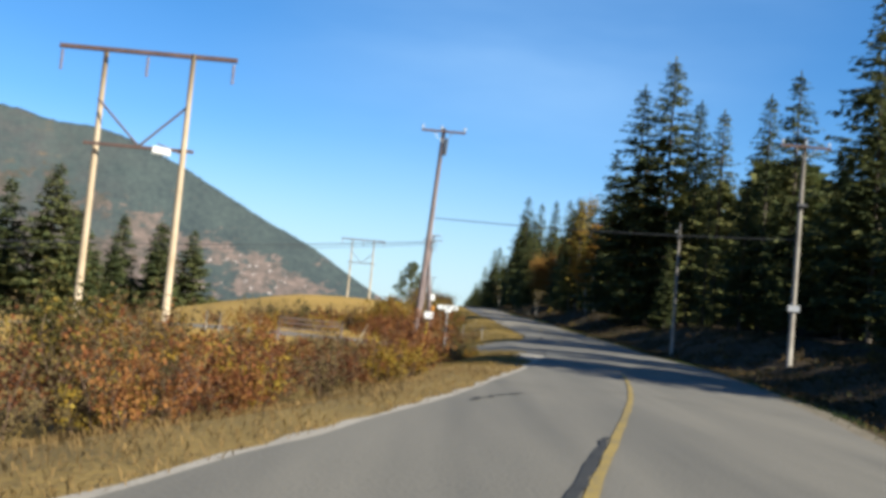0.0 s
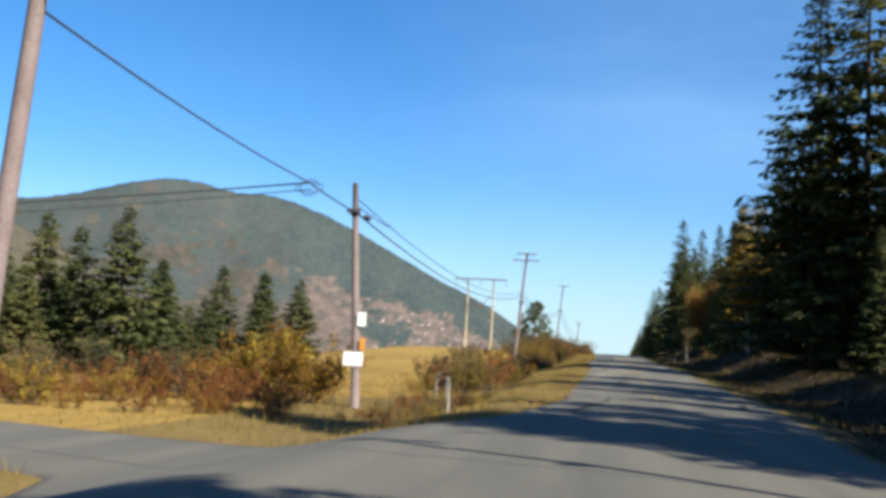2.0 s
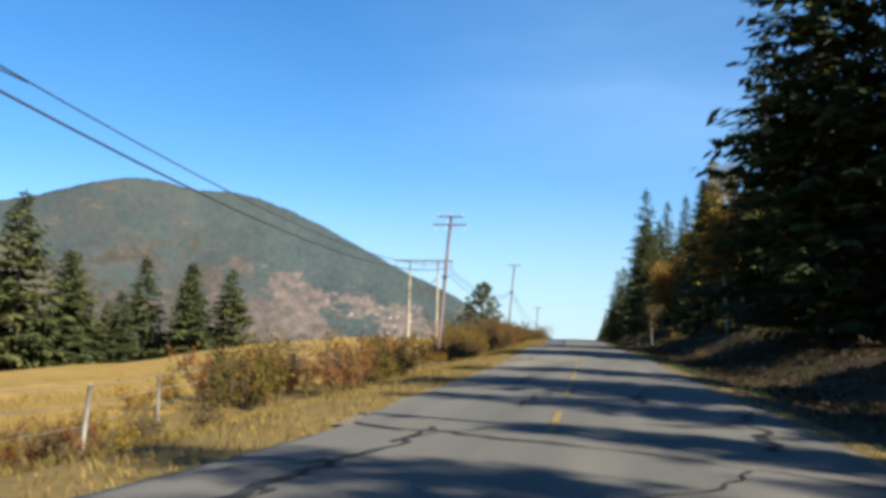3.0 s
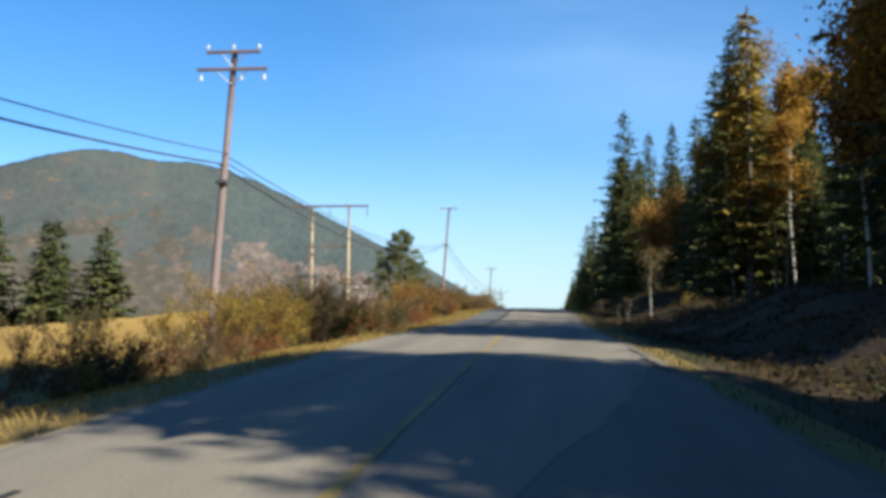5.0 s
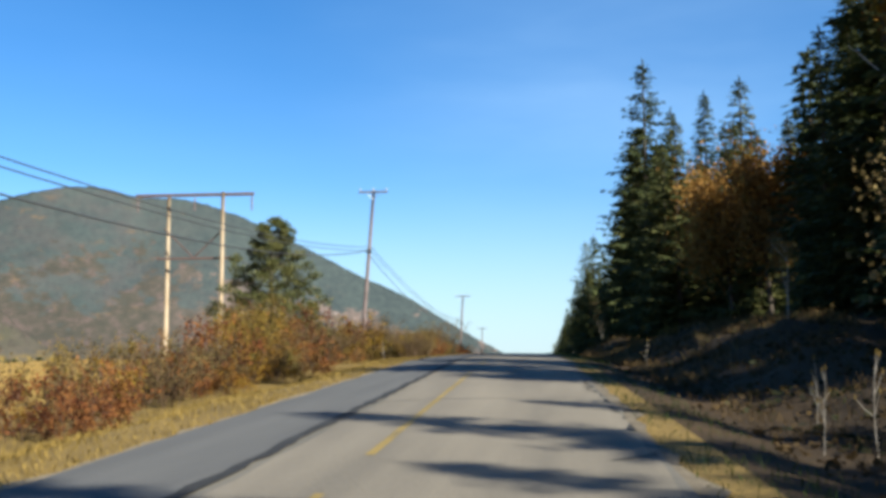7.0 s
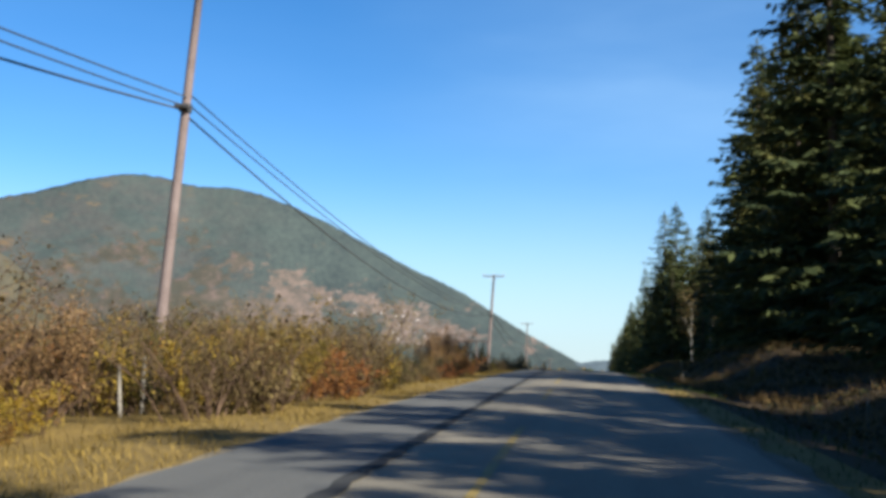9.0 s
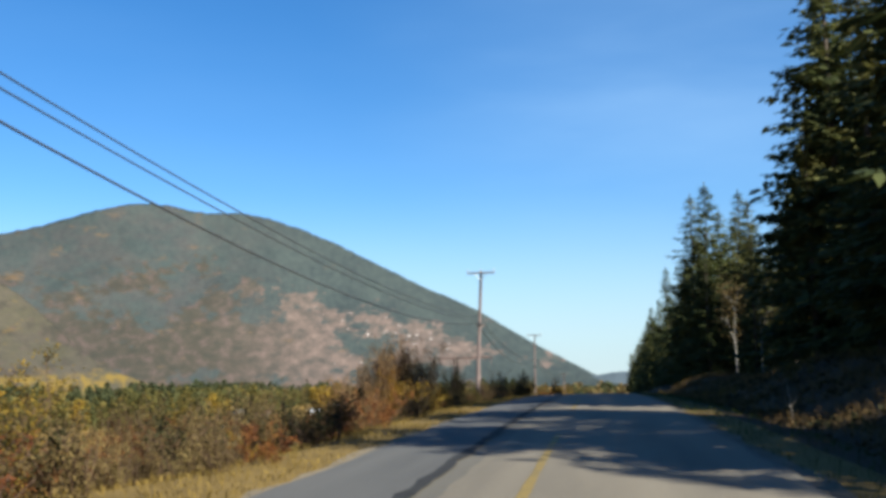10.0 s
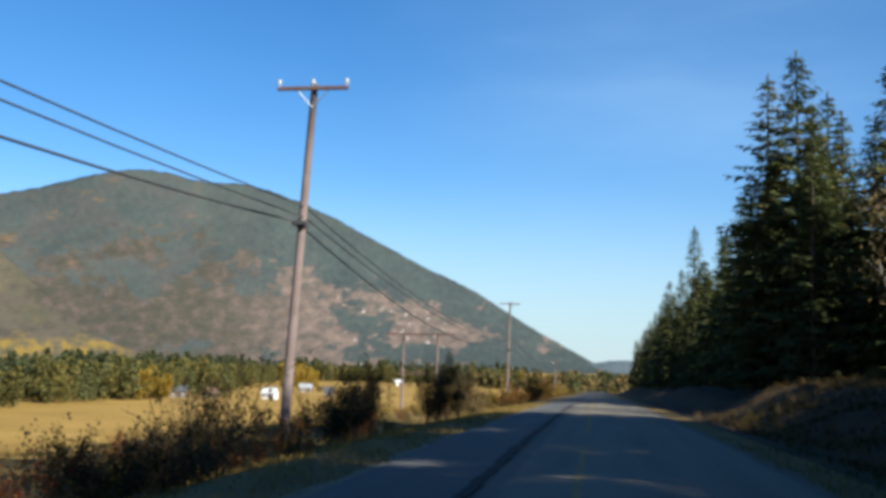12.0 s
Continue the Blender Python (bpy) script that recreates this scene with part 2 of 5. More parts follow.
def road_left(y):
    """Offset of the asphalt's left edge from the centre line."""
    return np.interp(y, [30, 36, 44, 50, 82, 96, 135, 155, 190, 250, 277], [-3.35, -3.1, -3.0, -2.85, -3.0, -3.15, -3.3, -3.85, -3.4, -3.6, -3.2])


def road_right(y):
    return np.interp(y, [55, 90, 150, 170, 200, 250, 280], [4.25, 3.8, 3.7, 3.4, 3.7, 3.5, 3.3])


def road_z(y):
    return np.interp(y, _y, _rz)


def step(a, b, v):
    s = np.clip((np.asarray(v, float) - a) / (b - a), 0, 1)
    return s * s * (3 - 2 * s)


VALLEY = -3.0


def land(x, y):
    """Height of the ground at a place of the plan."""
    x, y = np.asarray(x, float), np.asarray(y, float)
    u, base = x - line_x(y), road_z(y)
    ripple = 0.12 * np.sin(x * 0.61 + 1.3 * np.sin(y * 0.23)) * np.sin(y * 0.37 + x * 0.11)
    far = step(700, 900, y) + step(-60, -200, y)
    base = base * (1 - far) + VALLEY * far
    d = -u
    brink = 20 + 14 * step(150, 210, y) - 23 * step(285, 320, y)
    left = base - 0.06 - (0.75 - 0.5 * step(225, 240, y) * step(290, 270, y)) * step(4.2, 8.5, d)
    left = left + (VALLEY - left) * step(0, 1, (d - brink) / 55)
    ripple = ripple * (1 - step(38, 48, y) * step(92, 82, y))
    left = left + ripple * step(4.5, 7, d) * (1 - 0.7 * step(60, 120, d))
    hump = 0.8 + 0.9 * step(0.1, 0.9, np.sin(y * 0.085 + 0.6) * 0.5 + 0.5)
    right = base - 0.06 - 0.35 * step(4.6, 6.4, u) + (0.35 + hump) * step(7.0, 12.0, u) + 0.03 * np.clip(u - 12, 0, 120) + ripple * step(5, 8, u) + (0.16 * np.sin(x * 1.7 + 0.9 * np.sin(y * 0.6)) * np.sin(y * 0.83 + 0.5 * x) + 0.1 * np.sin(x * 2.9 + y * 1.1)) * step(6.2, 9, u) * step(60, 30, u)
    right = right * (1 - far) + (VALLEY + 3 * step(5, 60, u)) * far
    return np.where(u < 0, left, right)


def at_road(u, y):
    return float(line_x(y)) + u


# ---- building helpers ----
def mesh_of(name, verts, faces, mat, mats=None, index=None, smooth=False):
    me = bpy.data.meshes.new(name)
    me.from_pydata([tuple(map(float, v)) for v in verts], [], faces)
    for m in mats or [mat]:
        me.materials.append(m)
    if index is not None:
        me.polygons.foreach_set("material_index", index)
    if smooth:
        me.polygons.foreach_set("use_smooth", [True] * len(faces))
    me.update()
    return me


def quads(name, corners, mat):
    """A mesh of loose quads from an array of n x 4 x 3 corners."""
    corners = np.asarray(corners, dtype=np.float32)
    n = len(corners)
    me = bpy.data.meshes.new(name)
    me.vertices.add(4 * n)
    me.vertices.foreach_set("co", corners.ravel())
    me.loops.add(4 * n)
    me.loops.foreach_set("vertex_index", np.arange(4 * n, dtype=np.int32))
    me.polygons.add(n)
    me.polygons.foreach_set("loop_start", np.arange(0, 4 * n, 4, dtype=np.int32))
    me.materials.append(mat)
    me.update(calc_edges=True)
    me.validate()
    return me


class Shape:
    """Verts and faces gathered for one mesh."""

    def __init__(self):
        self.v, self.f = [], []

    def tube(self, points, radii, sides=8, cap=True):
        pts = [Vector(p) for p in points]
        start, ring = len(self.v), None
        for k, p in enumerate(pts):
            way = (pts[min(k + 1, len(pts) - 1)] - pts[max(k - 1, 0)]).normalized()
            side = way.cross(Vector((0, 0, 1)) if abs(way.z) < 0.95 else Vector((1, 0, 0))).normalized()
            up = side.cross(way)
            for s in range(sides):
                a = 2 * math.pi * s / sides
                self.v.append(p + float(radii[k]) * (math.cos(a) * side + math.sin(a) * up))
        for k in range(len(pts) - 1):
            for s in range(sides):
                a, b = start + k * sides + s, start + k * sides + (s + 1) % sides
                self.f.append((a, b, b + sides, a + sides))
        if cap:
            self.f.append(tuple(range(start, start + sides)))
            last = start + (len(pts) - 1) * sides
            self.f.append(tuple(range(last + sides - 1, last - 1, -1)))
        return self

    def box(self, centre, size, turn=None, bevel=0.0):
        bm = bmesh.new()
        bmesh.ops.create_cube(bm, size=1.0)
        for v in bm.verts:
            v.co = Vector((v.co.x * size[0], v.co.y * size[1], v.co.z * size[2]))
        if bevel:
            bmesh.ops.bevel(bm, geom=bm.edges[:], offset=bevel, segments=1, affect="EDGES")
        m = Matrix.Translation(centre) @ (turn.to_4x4() if turn else Matrix())
        bm.verts.index_update()
        start = len(self.v)
        self.v += [m @ v.co for v in bm.verts]
        self.f += [tuple(start + v.index for v in f.verts) for f in bm.faces]
        bm.free()
        return self

    def mesh(self, name, mat, smooth=False):
        return mesh_of(name, self.v, self.f, mat, smooth=smooth)


def part(name, shape, mat, parent, label="", smooth=False):
    ob = new(name, shape.mesh(name, mat, smooth) if isinstance(shape, Shape) else shape)
    ob.parent = parent
    return tagged(ob, label)


def thing(name, place, label, category, group="", kind="", turn=0.0):
    ob = new(name)
    ob.empty_display_size = 0.3
    ob.matrix_basis = pose(*place, 0, 0, turn)
    return tagged(ob, label, category, group, kind)


def structure(name, me, label, category):
    return tagged(new(name, me), label, category, kind="structure")


# ---- ground, one sheet ----
def build_ground():
    us = np.concatenate([-np.geomspace(4900, 130, 26), np.linspace(-120, -20, 41), np.linspace(-18, -4.5, 28), [-3.6, -2, 0, 2, 3.6], np.linspace(4.5, 18, 28), np.linspace(20, 90, 25), np.geomspace(100, 4900, 20)])
    ys = np.concatenate([-np.geomspace(4000, 60, 14), np.arange(-55, 470, 2.5), np.geomspace(472, 1000, 50), np.geomspace(1040, 4900, 24)])
    grid_u, grid_y = np.meshgrid(us, ys)
    grid_x = line_x(grid_y) + grid_u
    z = land(grid_x, grid_y)
    verts = np.stack([grid_x, grid_y, z], -1).reshape(-1, 3)
    w, faces, index = len(us), [], []
    for j in range(len(ys) - 1):
        for i in range(w - 1):
            faces.append((j * w + i, j * w + i + 1, j * w + w + i + 1, j * w + w + i))
            u = (us[i] + us[i + 1]) / 2
            # the right verge takes the shade-darkened floor too
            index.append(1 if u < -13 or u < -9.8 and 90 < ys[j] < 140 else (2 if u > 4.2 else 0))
    me = mesh_of("ground", verts, faces, None, [DRY_GRASS, FIELD, SHADED_FLOOR], index, True)
    structure("ground", me, "dry grass verges, golden stubble field and forest floor darkened for shade", "ground")


build_ground()


def ribbon(name, ys, left, right, lift, mat, label, category, wobble=0.0, steps=4, kind="structure", seed=1):
    """A strip along the road between two offsets from its centre line."""
    rnd = random.Random(seed)
    verts, faces = [], []
    for y in ys:
        a = left(y) if callable(left) else left
        b = right(y) if callable(right) else right
        a, b = a + rnd.uniform(-wobble, wobble), b + rnd.uniform(-wobble, wobble)
        for k in range(steps + 1):
            u = a + (b - a) * k / steps
            verts.append((at_road(u, y), y, float(road_z(y)) - 0.018 * abs(u) + lift))
    n = steps + 1
    for j in range(len(ys) - 1):
        for k in range(steps):
            faces.append((j * n + k, j * n + k + 1, j * n + n + k + 1, j * n + n + k))
    return tagged(new(name, mesh_of(name, verts, faces, mat, smooth=True)), label, category, kind=kind)


ROAD_LIFT = 0.07
ribbon("road", np.concatenate([np.arange(-60, 480, 2.0), np.arange(480, 761, 8.0)]), road_left, road_right, ROAD_LIFT, ASPHALT, "weathered grey two-lane asphalt road over a rise", "road", 0.06, 8)
ribbon("bleached_lane", np.arange(104, 470, 1.0), lambda y: road_left(y) + 0.06 + 2.2 * float(step(158, 176, y)), lambda y: road_left(y) + 0.2 + (road_right(y) - road_left(y) - 0.3) * float(step(104, 150, y)), ROAD_LIFT + 0.004, ASPHALT_OLD, "older sun-bleached tan asphalt of the driving lane", "road", 0.05, 8, seed=9)

# ---- side road, shoulders, road marks ----
SIDE_NEAR = [(6.6, 43.0), (6.2, 46.0), (5.95, 48.0), (5.75, 50.0), (5.2, 52.2), (4.2, 54.0), (3.1, 56.4), (2.2, 59.0), (1.6, 61.5), (0.8, 64.4), (-2.4, 66.2), (-10.0, 68.6), (-20.0, 72.0), (-45.0, 79.0), (-80.0, 90.0)]
SIDE_AWAY = [(8.2, 90.0), (7.9, 87.0), (7.6, 83.0), (7.1, 78.5), (6.6, 75.0), (6.0, 72.7), (5.3, 71.5), (4.2, 71.0), (2.5, 71.1), (0.0, 71.4), (-4.0, 72.4), (-12.0, 74.6), (-22.0, 78.0), (-45.0, 85.0), (-80.0, 96.0)]


def on_side_road(x, y, spare=0.3):
    lo = np.interp(x, [p[0] for p in SIDE_NEAR[::-1]], [p[1] for p in SIDE_NEAR[::-1]])
    hi = np.interp(x, [p[0] for p in SIDE_AWAY[::-1]], [p[1] for p in SIDE_AWAY[::-1]])
    return (y > lo - spare) & (y < hi + spare) & (np.asarray(x) < 9)


def build_side_road():
    near, away = SIDE_NEAR, SIDE_AWAY
    t = np.linspace(0, len(near) - 1, 73)
    fine = lambda rows: [(float(np.interp(k, range(len(rows)), [r[0] for r in rows])), float(np.interp(k, range(len(rows)), [r[1] for r in rows]))) for k in t]
    near, away = fine(near), fine(away)
    verts, faces, n = [], [], 17
    for (ax, ay), (bx, by) in zip(near, away):
        for k in range(n):
            s = (k - 1) / (n - 3) if 0 < k < n - 1 else (-0.02 if k == 0 else 1.02)
            x, y = ax + (bx - ax) * s, ay + (by - ay) * s
            verts.append((x, y, float(land(x, y)) + (0.06 if 0 < k < n - 1 else -0.12)))
    for j in range(len(near) - 1):
        for k in range(n - 1):
            a = j * n + k
            faces.append((a, a + n, a + n + 1, a + 1))
    structure("side_road", mesh_of("side_road", verts, faces, ASPHALT, smooth=True), "grey asphalt side road joining at a flared corner", "road")


build_side_road()
corner = lambda y: float(np.interp(y, [39, 43, 46, 48, 51, 53], [0.25, 0.45, 1.25, 1.35, 1.2, 0.3]))
ribbon("gravel_shoulder", np.arange(-60, 54, 1.0), lambda y: road_left(y) - (0.25 if y < 39 else corner(y)), lambda y: road_left(y) + 0.1, 0.045, GRAVEL, "pale gravel shoulder along the asphalt", "gravel", 0.1, 2, seed=3)
ribbon("gravel_shoulder", np.arange(88, 470, 1.0), lambda y: road_left(y) - 0.22, lambda y: road_left(y) + 0.1, 0.045, SANDY, "sandy tan shoulder along the asphalt", "gravel", 0.14, 2, seed=4)
ribbon("dirt_shoulder", np.arange(-60, 470, 1.0), lambda y: road_right(y) - 0.1, lambda y: road_right(y) + 0.25 + 0.3 * float(step(15, 30, y) * step(62, 40, y)), 0.045, DIRT, "narrow brown dirt shoulder below the forest", "dirt", 0.15, 2, seed=5)
ribbon("resurfaced_lane", np.concatenate([np.arange(160, 180, 0.5), np.arange(180, 470, 2.0)]), lambda y: road_left(y) + 0.05, lambda y: road_left(y) + 0.1 + (-1.42 - road_left(y) - 0.1) * float(step(160, 174, y)), ROAD_LIFT + 0.012, ASPHALT_NEW, "darker resurfaced strip of the lane", "road", 0.05, 4, seed=6)
ribbon("tar_seam", np.arange(163, 400, 0.5), lambda y: -1.44 - 1.9 * float(step(174, 160, y)), lambda y: -1.26 - 1.95 * float(step(174, 160, y)), ROAD_LIFT + 0.02, TAR, "black tar seam between old and newer asphalt", "tar seam", 0.05, 1, seed=7)


ribbon("tar_patch", np.arange(7.0, 16.2, 0.5), -0.19, -0.08, ROAD_LIFT + 0.012, TAR, "black tar strip beside the centre line", "tar patch", 0.03, 1, seed=8)


def build_lines():
    """Worn single yellow centre line, broken where it has rubbed off."""
    for n, (a, b) in enumerate([(-50, 36), (87, 91), (96, 118), (122, 170), (177, 189), (192, 214), (220, 227), (235, 253), (262, 269), (274, 285), (298, 312), (326, 345), (352, 372), (380, 440)]):
        ribbon("yellow_centre_line", np.arange(a, b + 0.1, 1.0), -0.06, 0.06, ROAD_LIFT + 0.009, YELLOW_LINE, "worn yellow centre line painted on the asphalt", "road marking", 0.012, 1, seed=n)


build_lines()


def crack(start, end, wide, seed, forks=0):
    """A sealed crack: a crooked ribbon of tar from one (offset, y) to another, with short forks."""
    rnd = random.Random(seed)
    verts, faces = [], []
    strips = [(start, end, wide)]
    for _ in range(forks):
        s = rnd.uniform(0.2, 0.8)
        u, y = start[0] + (end[0] - start[0]) * s, start[1] + (end[1] - start[1]) * s
        strips.append(((u, y), (u + rnd.uniform(-1.5, 1.5), y + rnd.uniform(-2.5, 2.5)), wide * 0.6))
    for a, b, w in strips:
        du, dy = b[0] - a[0], b[1] - a[1]
        long = math.hypot(du, dy)
        count, off, first = max(4, int(long / 0.35)), 0.0, len(verts)
        for k in range(count + 1):
            s = k / count
            off = off * 0.75 + rnd.uniform(-0.16, 0.16)
            u, y = a[0] + du * s - dy / long * off, a[1] + dy * s + du / long * off
            half = w * (0.35 + rnd.random()) * (1 - 0.6 * s)
            for sign in (-1, 1):
                uu, yy = u - sign * dy / long * half, y + sign * du / long * half
                uu = max(float(road_left(yy)) + 0.06, min(float(road_right(yy)) - 0.06, uu))
                verts.append((at_road(uu, yy), yy, float(road_z(yy)) - 0.018 * abs(uu) + ROAD_LIFT + 0.016))
        faces += [(first + 2 * k, first + 2 * k + 1, first + 2 * k + 3, first + 2 * k + 2) for k in range(count)]
    tagged(new("sealed_crack", mesh_of("sealed_crack", verts, faces, TAR)), "black tar sealing a crooked crack in the asphalt", "crack", "sealed cracks", "structure")


for n, (a, b, w, k) in enumerate([
    ((-2.7, 21.0), (-2.3, 24.0), 0.06, 1), ((-3.6, 27.5), (3.6, 24.5), 0.03, 0),
    ((-3.1, 88.0), (3.9, 82.6), 0.06, 1), ((-2.4, 79.0), (-1.8, 87.5), 0.09, 3), ((-0.6, 92.0), (-0.2, 99.0), 0.06, 1),
    ((1.4, 94.0), (1.9, 101.0), 0.07, 2), ((2.9, 86.0), (3.5, 93.5), 0.08, 1), ((-1.5, 101.0), (-1.2, 109.0), 0.05, 1), ((-3.4, 114.0), (3.4, 112.0), 0.035, 0),
    ((-3.3, 121.0), (-2.0, 131.0), 0.08, 4), ((3.7, 143.0), (3.9, 157.0), 0.1, 3), ((3.4, 160.0), (3.8, 178.0), 0.08, 2), ((3.9, 186.0), (3.5, 214.0), 0.08, 3),
    ((-1.2, 201.0), (3.9, 203.0), 0.03, 0), ((3.6, 238.0), (3.8, 262.0), 0.08, 1), ((3.5, 272.0), (3.8, 300.0), 0.08, 2), ((-3.3, 296.0), (-1.6, 292.0), 0.06, 1),
]):
    crack(a, b, w, n + 20, k)


# ---- mountain, foothill, valley ----
def slope_sheet(name, skyline, foot, ridges, back, mats, label, seed, rough):
    """A mountainside seen from the valley: the crest stands in each direction (degrees left of +y) at its height above the eye (degrees)
    and its distance; foot: the share of that distance at which the slope begins. The UV map holds direction and height, in tens of degrees."""
    eye = Vector((8.0, 323.0, 10.9))
    yaws = np.linspace(skyline[0][0], skyline[-1][0], 260)
    crest = np.interp(yaws, [s[0] for s in skyline], [s[1] for s in skyline])
    crest = np.convolve(np.pad(crest, 3, "edge"), np.ones(7) / 7, "valid")
    far = np.interp(yaws, [r[0] for r in ridges], [r[1] for r in ridges])
    far = np.convolve(np.pad(far, 20, "edge"), np.ones(41) / 41, "valid")
    rows, verts, faces, spots = 100, [], [], []
    for yaw, el, ridge in zip(yaws, crest, far):
        top, near = eye.z + ridge * math.tan(radians(el)), ridge * foot
        for k in range(rows + 6):
            q = k / (rows - 1)
            if q <= 1:
                dist = near + (ridge - near) * q
                z = VALLEY - 2 + (top - VALLEY + 2) * (0.78 * q ** 1.15 + 0.22 * q * q)
            else:
                dist, z = ridge + (q - 1) * back * 15, top - (q - 1) * 15 * 90
            x, y = eye.x - math.sin(radians(yaw)) * dist, eye.y + math.cos(radians(yaw)) * dist
            size = ridge / 4250
            spot = Vector((x / 620 / size + seed, y / 620 / size, 0))
            gullies = noise.fractal(spot, 0.9, 2.1, 5) * rough * (z - VALLEY) * math.sin(math.pi * min(1, q) ** 0.8)
            small = noise.noise(Vector((x / 16, y / 16, seed))) * 5 * size * min(1, q * 3) if q < 1.02 else 0
            z += gullies + small
            verts.append((x, y, z))
            spots.append((yaw / 10, math.degrees(math.atan2(z - eye.z, dist)) / 10))
    n = rows + 6
    for a in range(len(yaws) - 1):
        for k in range(n - 1):
            faces.append((a * n + k, (a + 1) * n + k, (a + 1) * n + k + 1, a * n + k + 1))
    me = mesh_of(name, verts, faces, mats, smooth=True)
    uv = me.uv_layers.new(name="slope")
    corner_of = np.empty(len(me.loops), dtype=np.int32)
    me.loops.foreach_get("vertex_index", corner_of)
    uv.data.foreach_set("uv", np.array(spots, dtype=np.float32)[corner_of].ravel())
    structure(name, me, label, "mountain")


def mountain_material(name, forest, scrub, pale, gold, line, rocky, grove=None):
    """Conifer forest above, burnt scrub and pale outcrops below a line that climbs to one side (its height at 0 and its rise), gold aspens
    in patches, and dark forest again along the foot. grove: heights between which a belt of aspens stands."""
    m = bpy.data.materials.new(name)
    m.use_nodes = True
    n, l = m.node_tree.nodes, m.node_tree.links
    b = n["Principled BSDF"]
    b.inputs["Roughness"].default_value = 1.0
    b.inputs["Specular IOR Level"].default_value = 0.05
    uv = n.new("ShaderNodeUVMap")
    uv.uv_map = "slope"
    split = n.new("ShaderNodeSeparateXYZ")
    l.new(uv.outputs["UV"], split.inputs[0])
    side, height = split.outputs["X"], split.outputs["Y"]

    def noisy(scale, detail=5, rough=0.6, turn=0.0, pull=1.0, shift=0.0):
        v = n.new("ShaderNodeMapping")
        v.inputs["Rotation"].default_value, v.inputs["Scale"].default_value, v.inputs["Location"].default_value = (0, 0, radians(turn)), (1.0, pull, 1.0), (shift, shift, 0)
        l.new(uv.outputs["UV"], v.inputs["Vector"])
        t = n.new("ShaderNodeTexNoise")
        t.inputs["Scale"].default_value, t.inputs["Detail"].default_value, t.inputs["Roughness"].default_value = scale, detail, rough
        l.new(v.outputs["Vector"], t.inputs["Vector"])
        return t.outputs["Fac"]

    def math_of(op, a, c, d=None):
        x = n.new("ShaderNodeMath")
        x.operation = op
        for k, v in enumerate((a, c, d)):
            if v is None:
                continue
            if isinstance(v, (int, float)):
                x.inputs[k].default_value = v
            else:
                l.new(v, x.inputs[k])
        return x.outputs[0]

    def between(v, lo, hi):
        r = n.new("ShaderNodeMapRange")
        r.interpolation_type = "SMOOTHSTEP"
        r.inputs["From Min"].default_value, r.inputs["From Max"].default_value = lo, hi
        l.new(v, r.inputs["Value"])
        return r.outputs[0]

    def ramp(value, stops):
        r = n.new("ShaderNodeValToRGB")
        r.color_ramp.elements.remove(r.color_ramp.elements[1])
        for k, (at, c) in enumerate(stops):
            e = r.color_ramp.elements[0] if k == 0 else r.color_ramp.elements.new(at)
            e.position, e.color = at, (*c, 1)
        l.new(value, r.inputs["Fac"])
        return r.outputs["Color"]

    def mixed(f, a, c):
        x = n.new("ShaderNodeMix")
        x.data_type = "RGBA"
        l.new(f, x.inputs["Factor"])
        for v, k in ((a, "A"), (c, "B")):
            if isinstance(v, tuple):
                x.inputs[k].default_value = (*v, 1)
            else:
                l.new(v, x.inputs[k])
        return x.outputs["Result"]

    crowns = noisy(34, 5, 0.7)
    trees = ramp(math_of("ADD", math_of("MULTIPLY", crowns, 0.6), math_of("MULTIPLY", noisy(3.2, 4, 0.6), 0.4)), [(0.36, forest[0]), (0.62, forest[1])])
    # haze painted into the trees: a mauve tint towards the left end
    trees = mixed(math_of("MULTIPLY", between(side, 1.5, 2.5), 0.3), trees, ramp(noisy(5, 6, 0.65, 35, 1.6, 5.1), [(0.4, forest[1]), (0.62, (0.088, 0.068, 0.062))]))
    ground = noisy(13, 8, 0.72, 35, 1.5)
    bare = ramp(ground, [(0.3, scrub[0]), (0.45, scrub[1]), (0.58, scrub[2]), (0.72, scrub[3])])
    # the hill's left end is browner and more overgrown
    bare = mixed(between(side, 1.5, 2.3), bare, ramp(ground, [(0.34, (0.036, 0.036, 0.029)), (0.5, (0.05, 0.044, 0.034)), (0.64, (0.088, 0.064, 0.057)), (0.76, (0.13, 0.093, 0.083))]))
    # how far below the tree line, roughened by gullies and clumps
    below = math_of("SUBTRACT", math_of("MINIMUM", math_of("MULTIPLY_ADD", side, line[1], line[0]), 0.56), height)
    below = math_of("MULTIPLY", below, math_of("MULTIPLY_ADD", between(side, 2.0, 2.7), -0.4, 1.0))
    patch = math_of("SUBTRACT", noisy(3.0, 9, 0.6, 40, 1.9), 0.5)
    clump = math_of("SUBTRACT", noisy(15, 5, 0.7, 40, 1.6, 3.1), 0.5)
    rough_edge = math_of("MULTIPLY_ADD", clump, 1.5, math_of("MULTIPLY", patch, 3.4))
    open_ground = math_of("ADD", math_of("MULTIPLY", below, rocky), rough_edge)
    open_ground = math_of("SUBTRACT", open_ground, math_of("MULTIPLY", between(side, 1.2, 1.7), -0.02))
    open_ground = math_of("SUBTRACT", open_ground, math_of("MULTIPLY", between(math_of("MULTIPLY_ADD", patch, 0.25, height), 0.14, 0.05), 0.7))
    cover = mixed(math_of("MULTIPLY", between(open_ground, 0.04, 0.27), 0.92), trees, bare)
    # aspens in patches, more of them towards the hill's left end
    aspen = math_of("MULTIPLY_ADD", between(side, 1.6, 2.6), 0.055, noisy(6, 7, 0.7, 30, 2.3, 7.3))
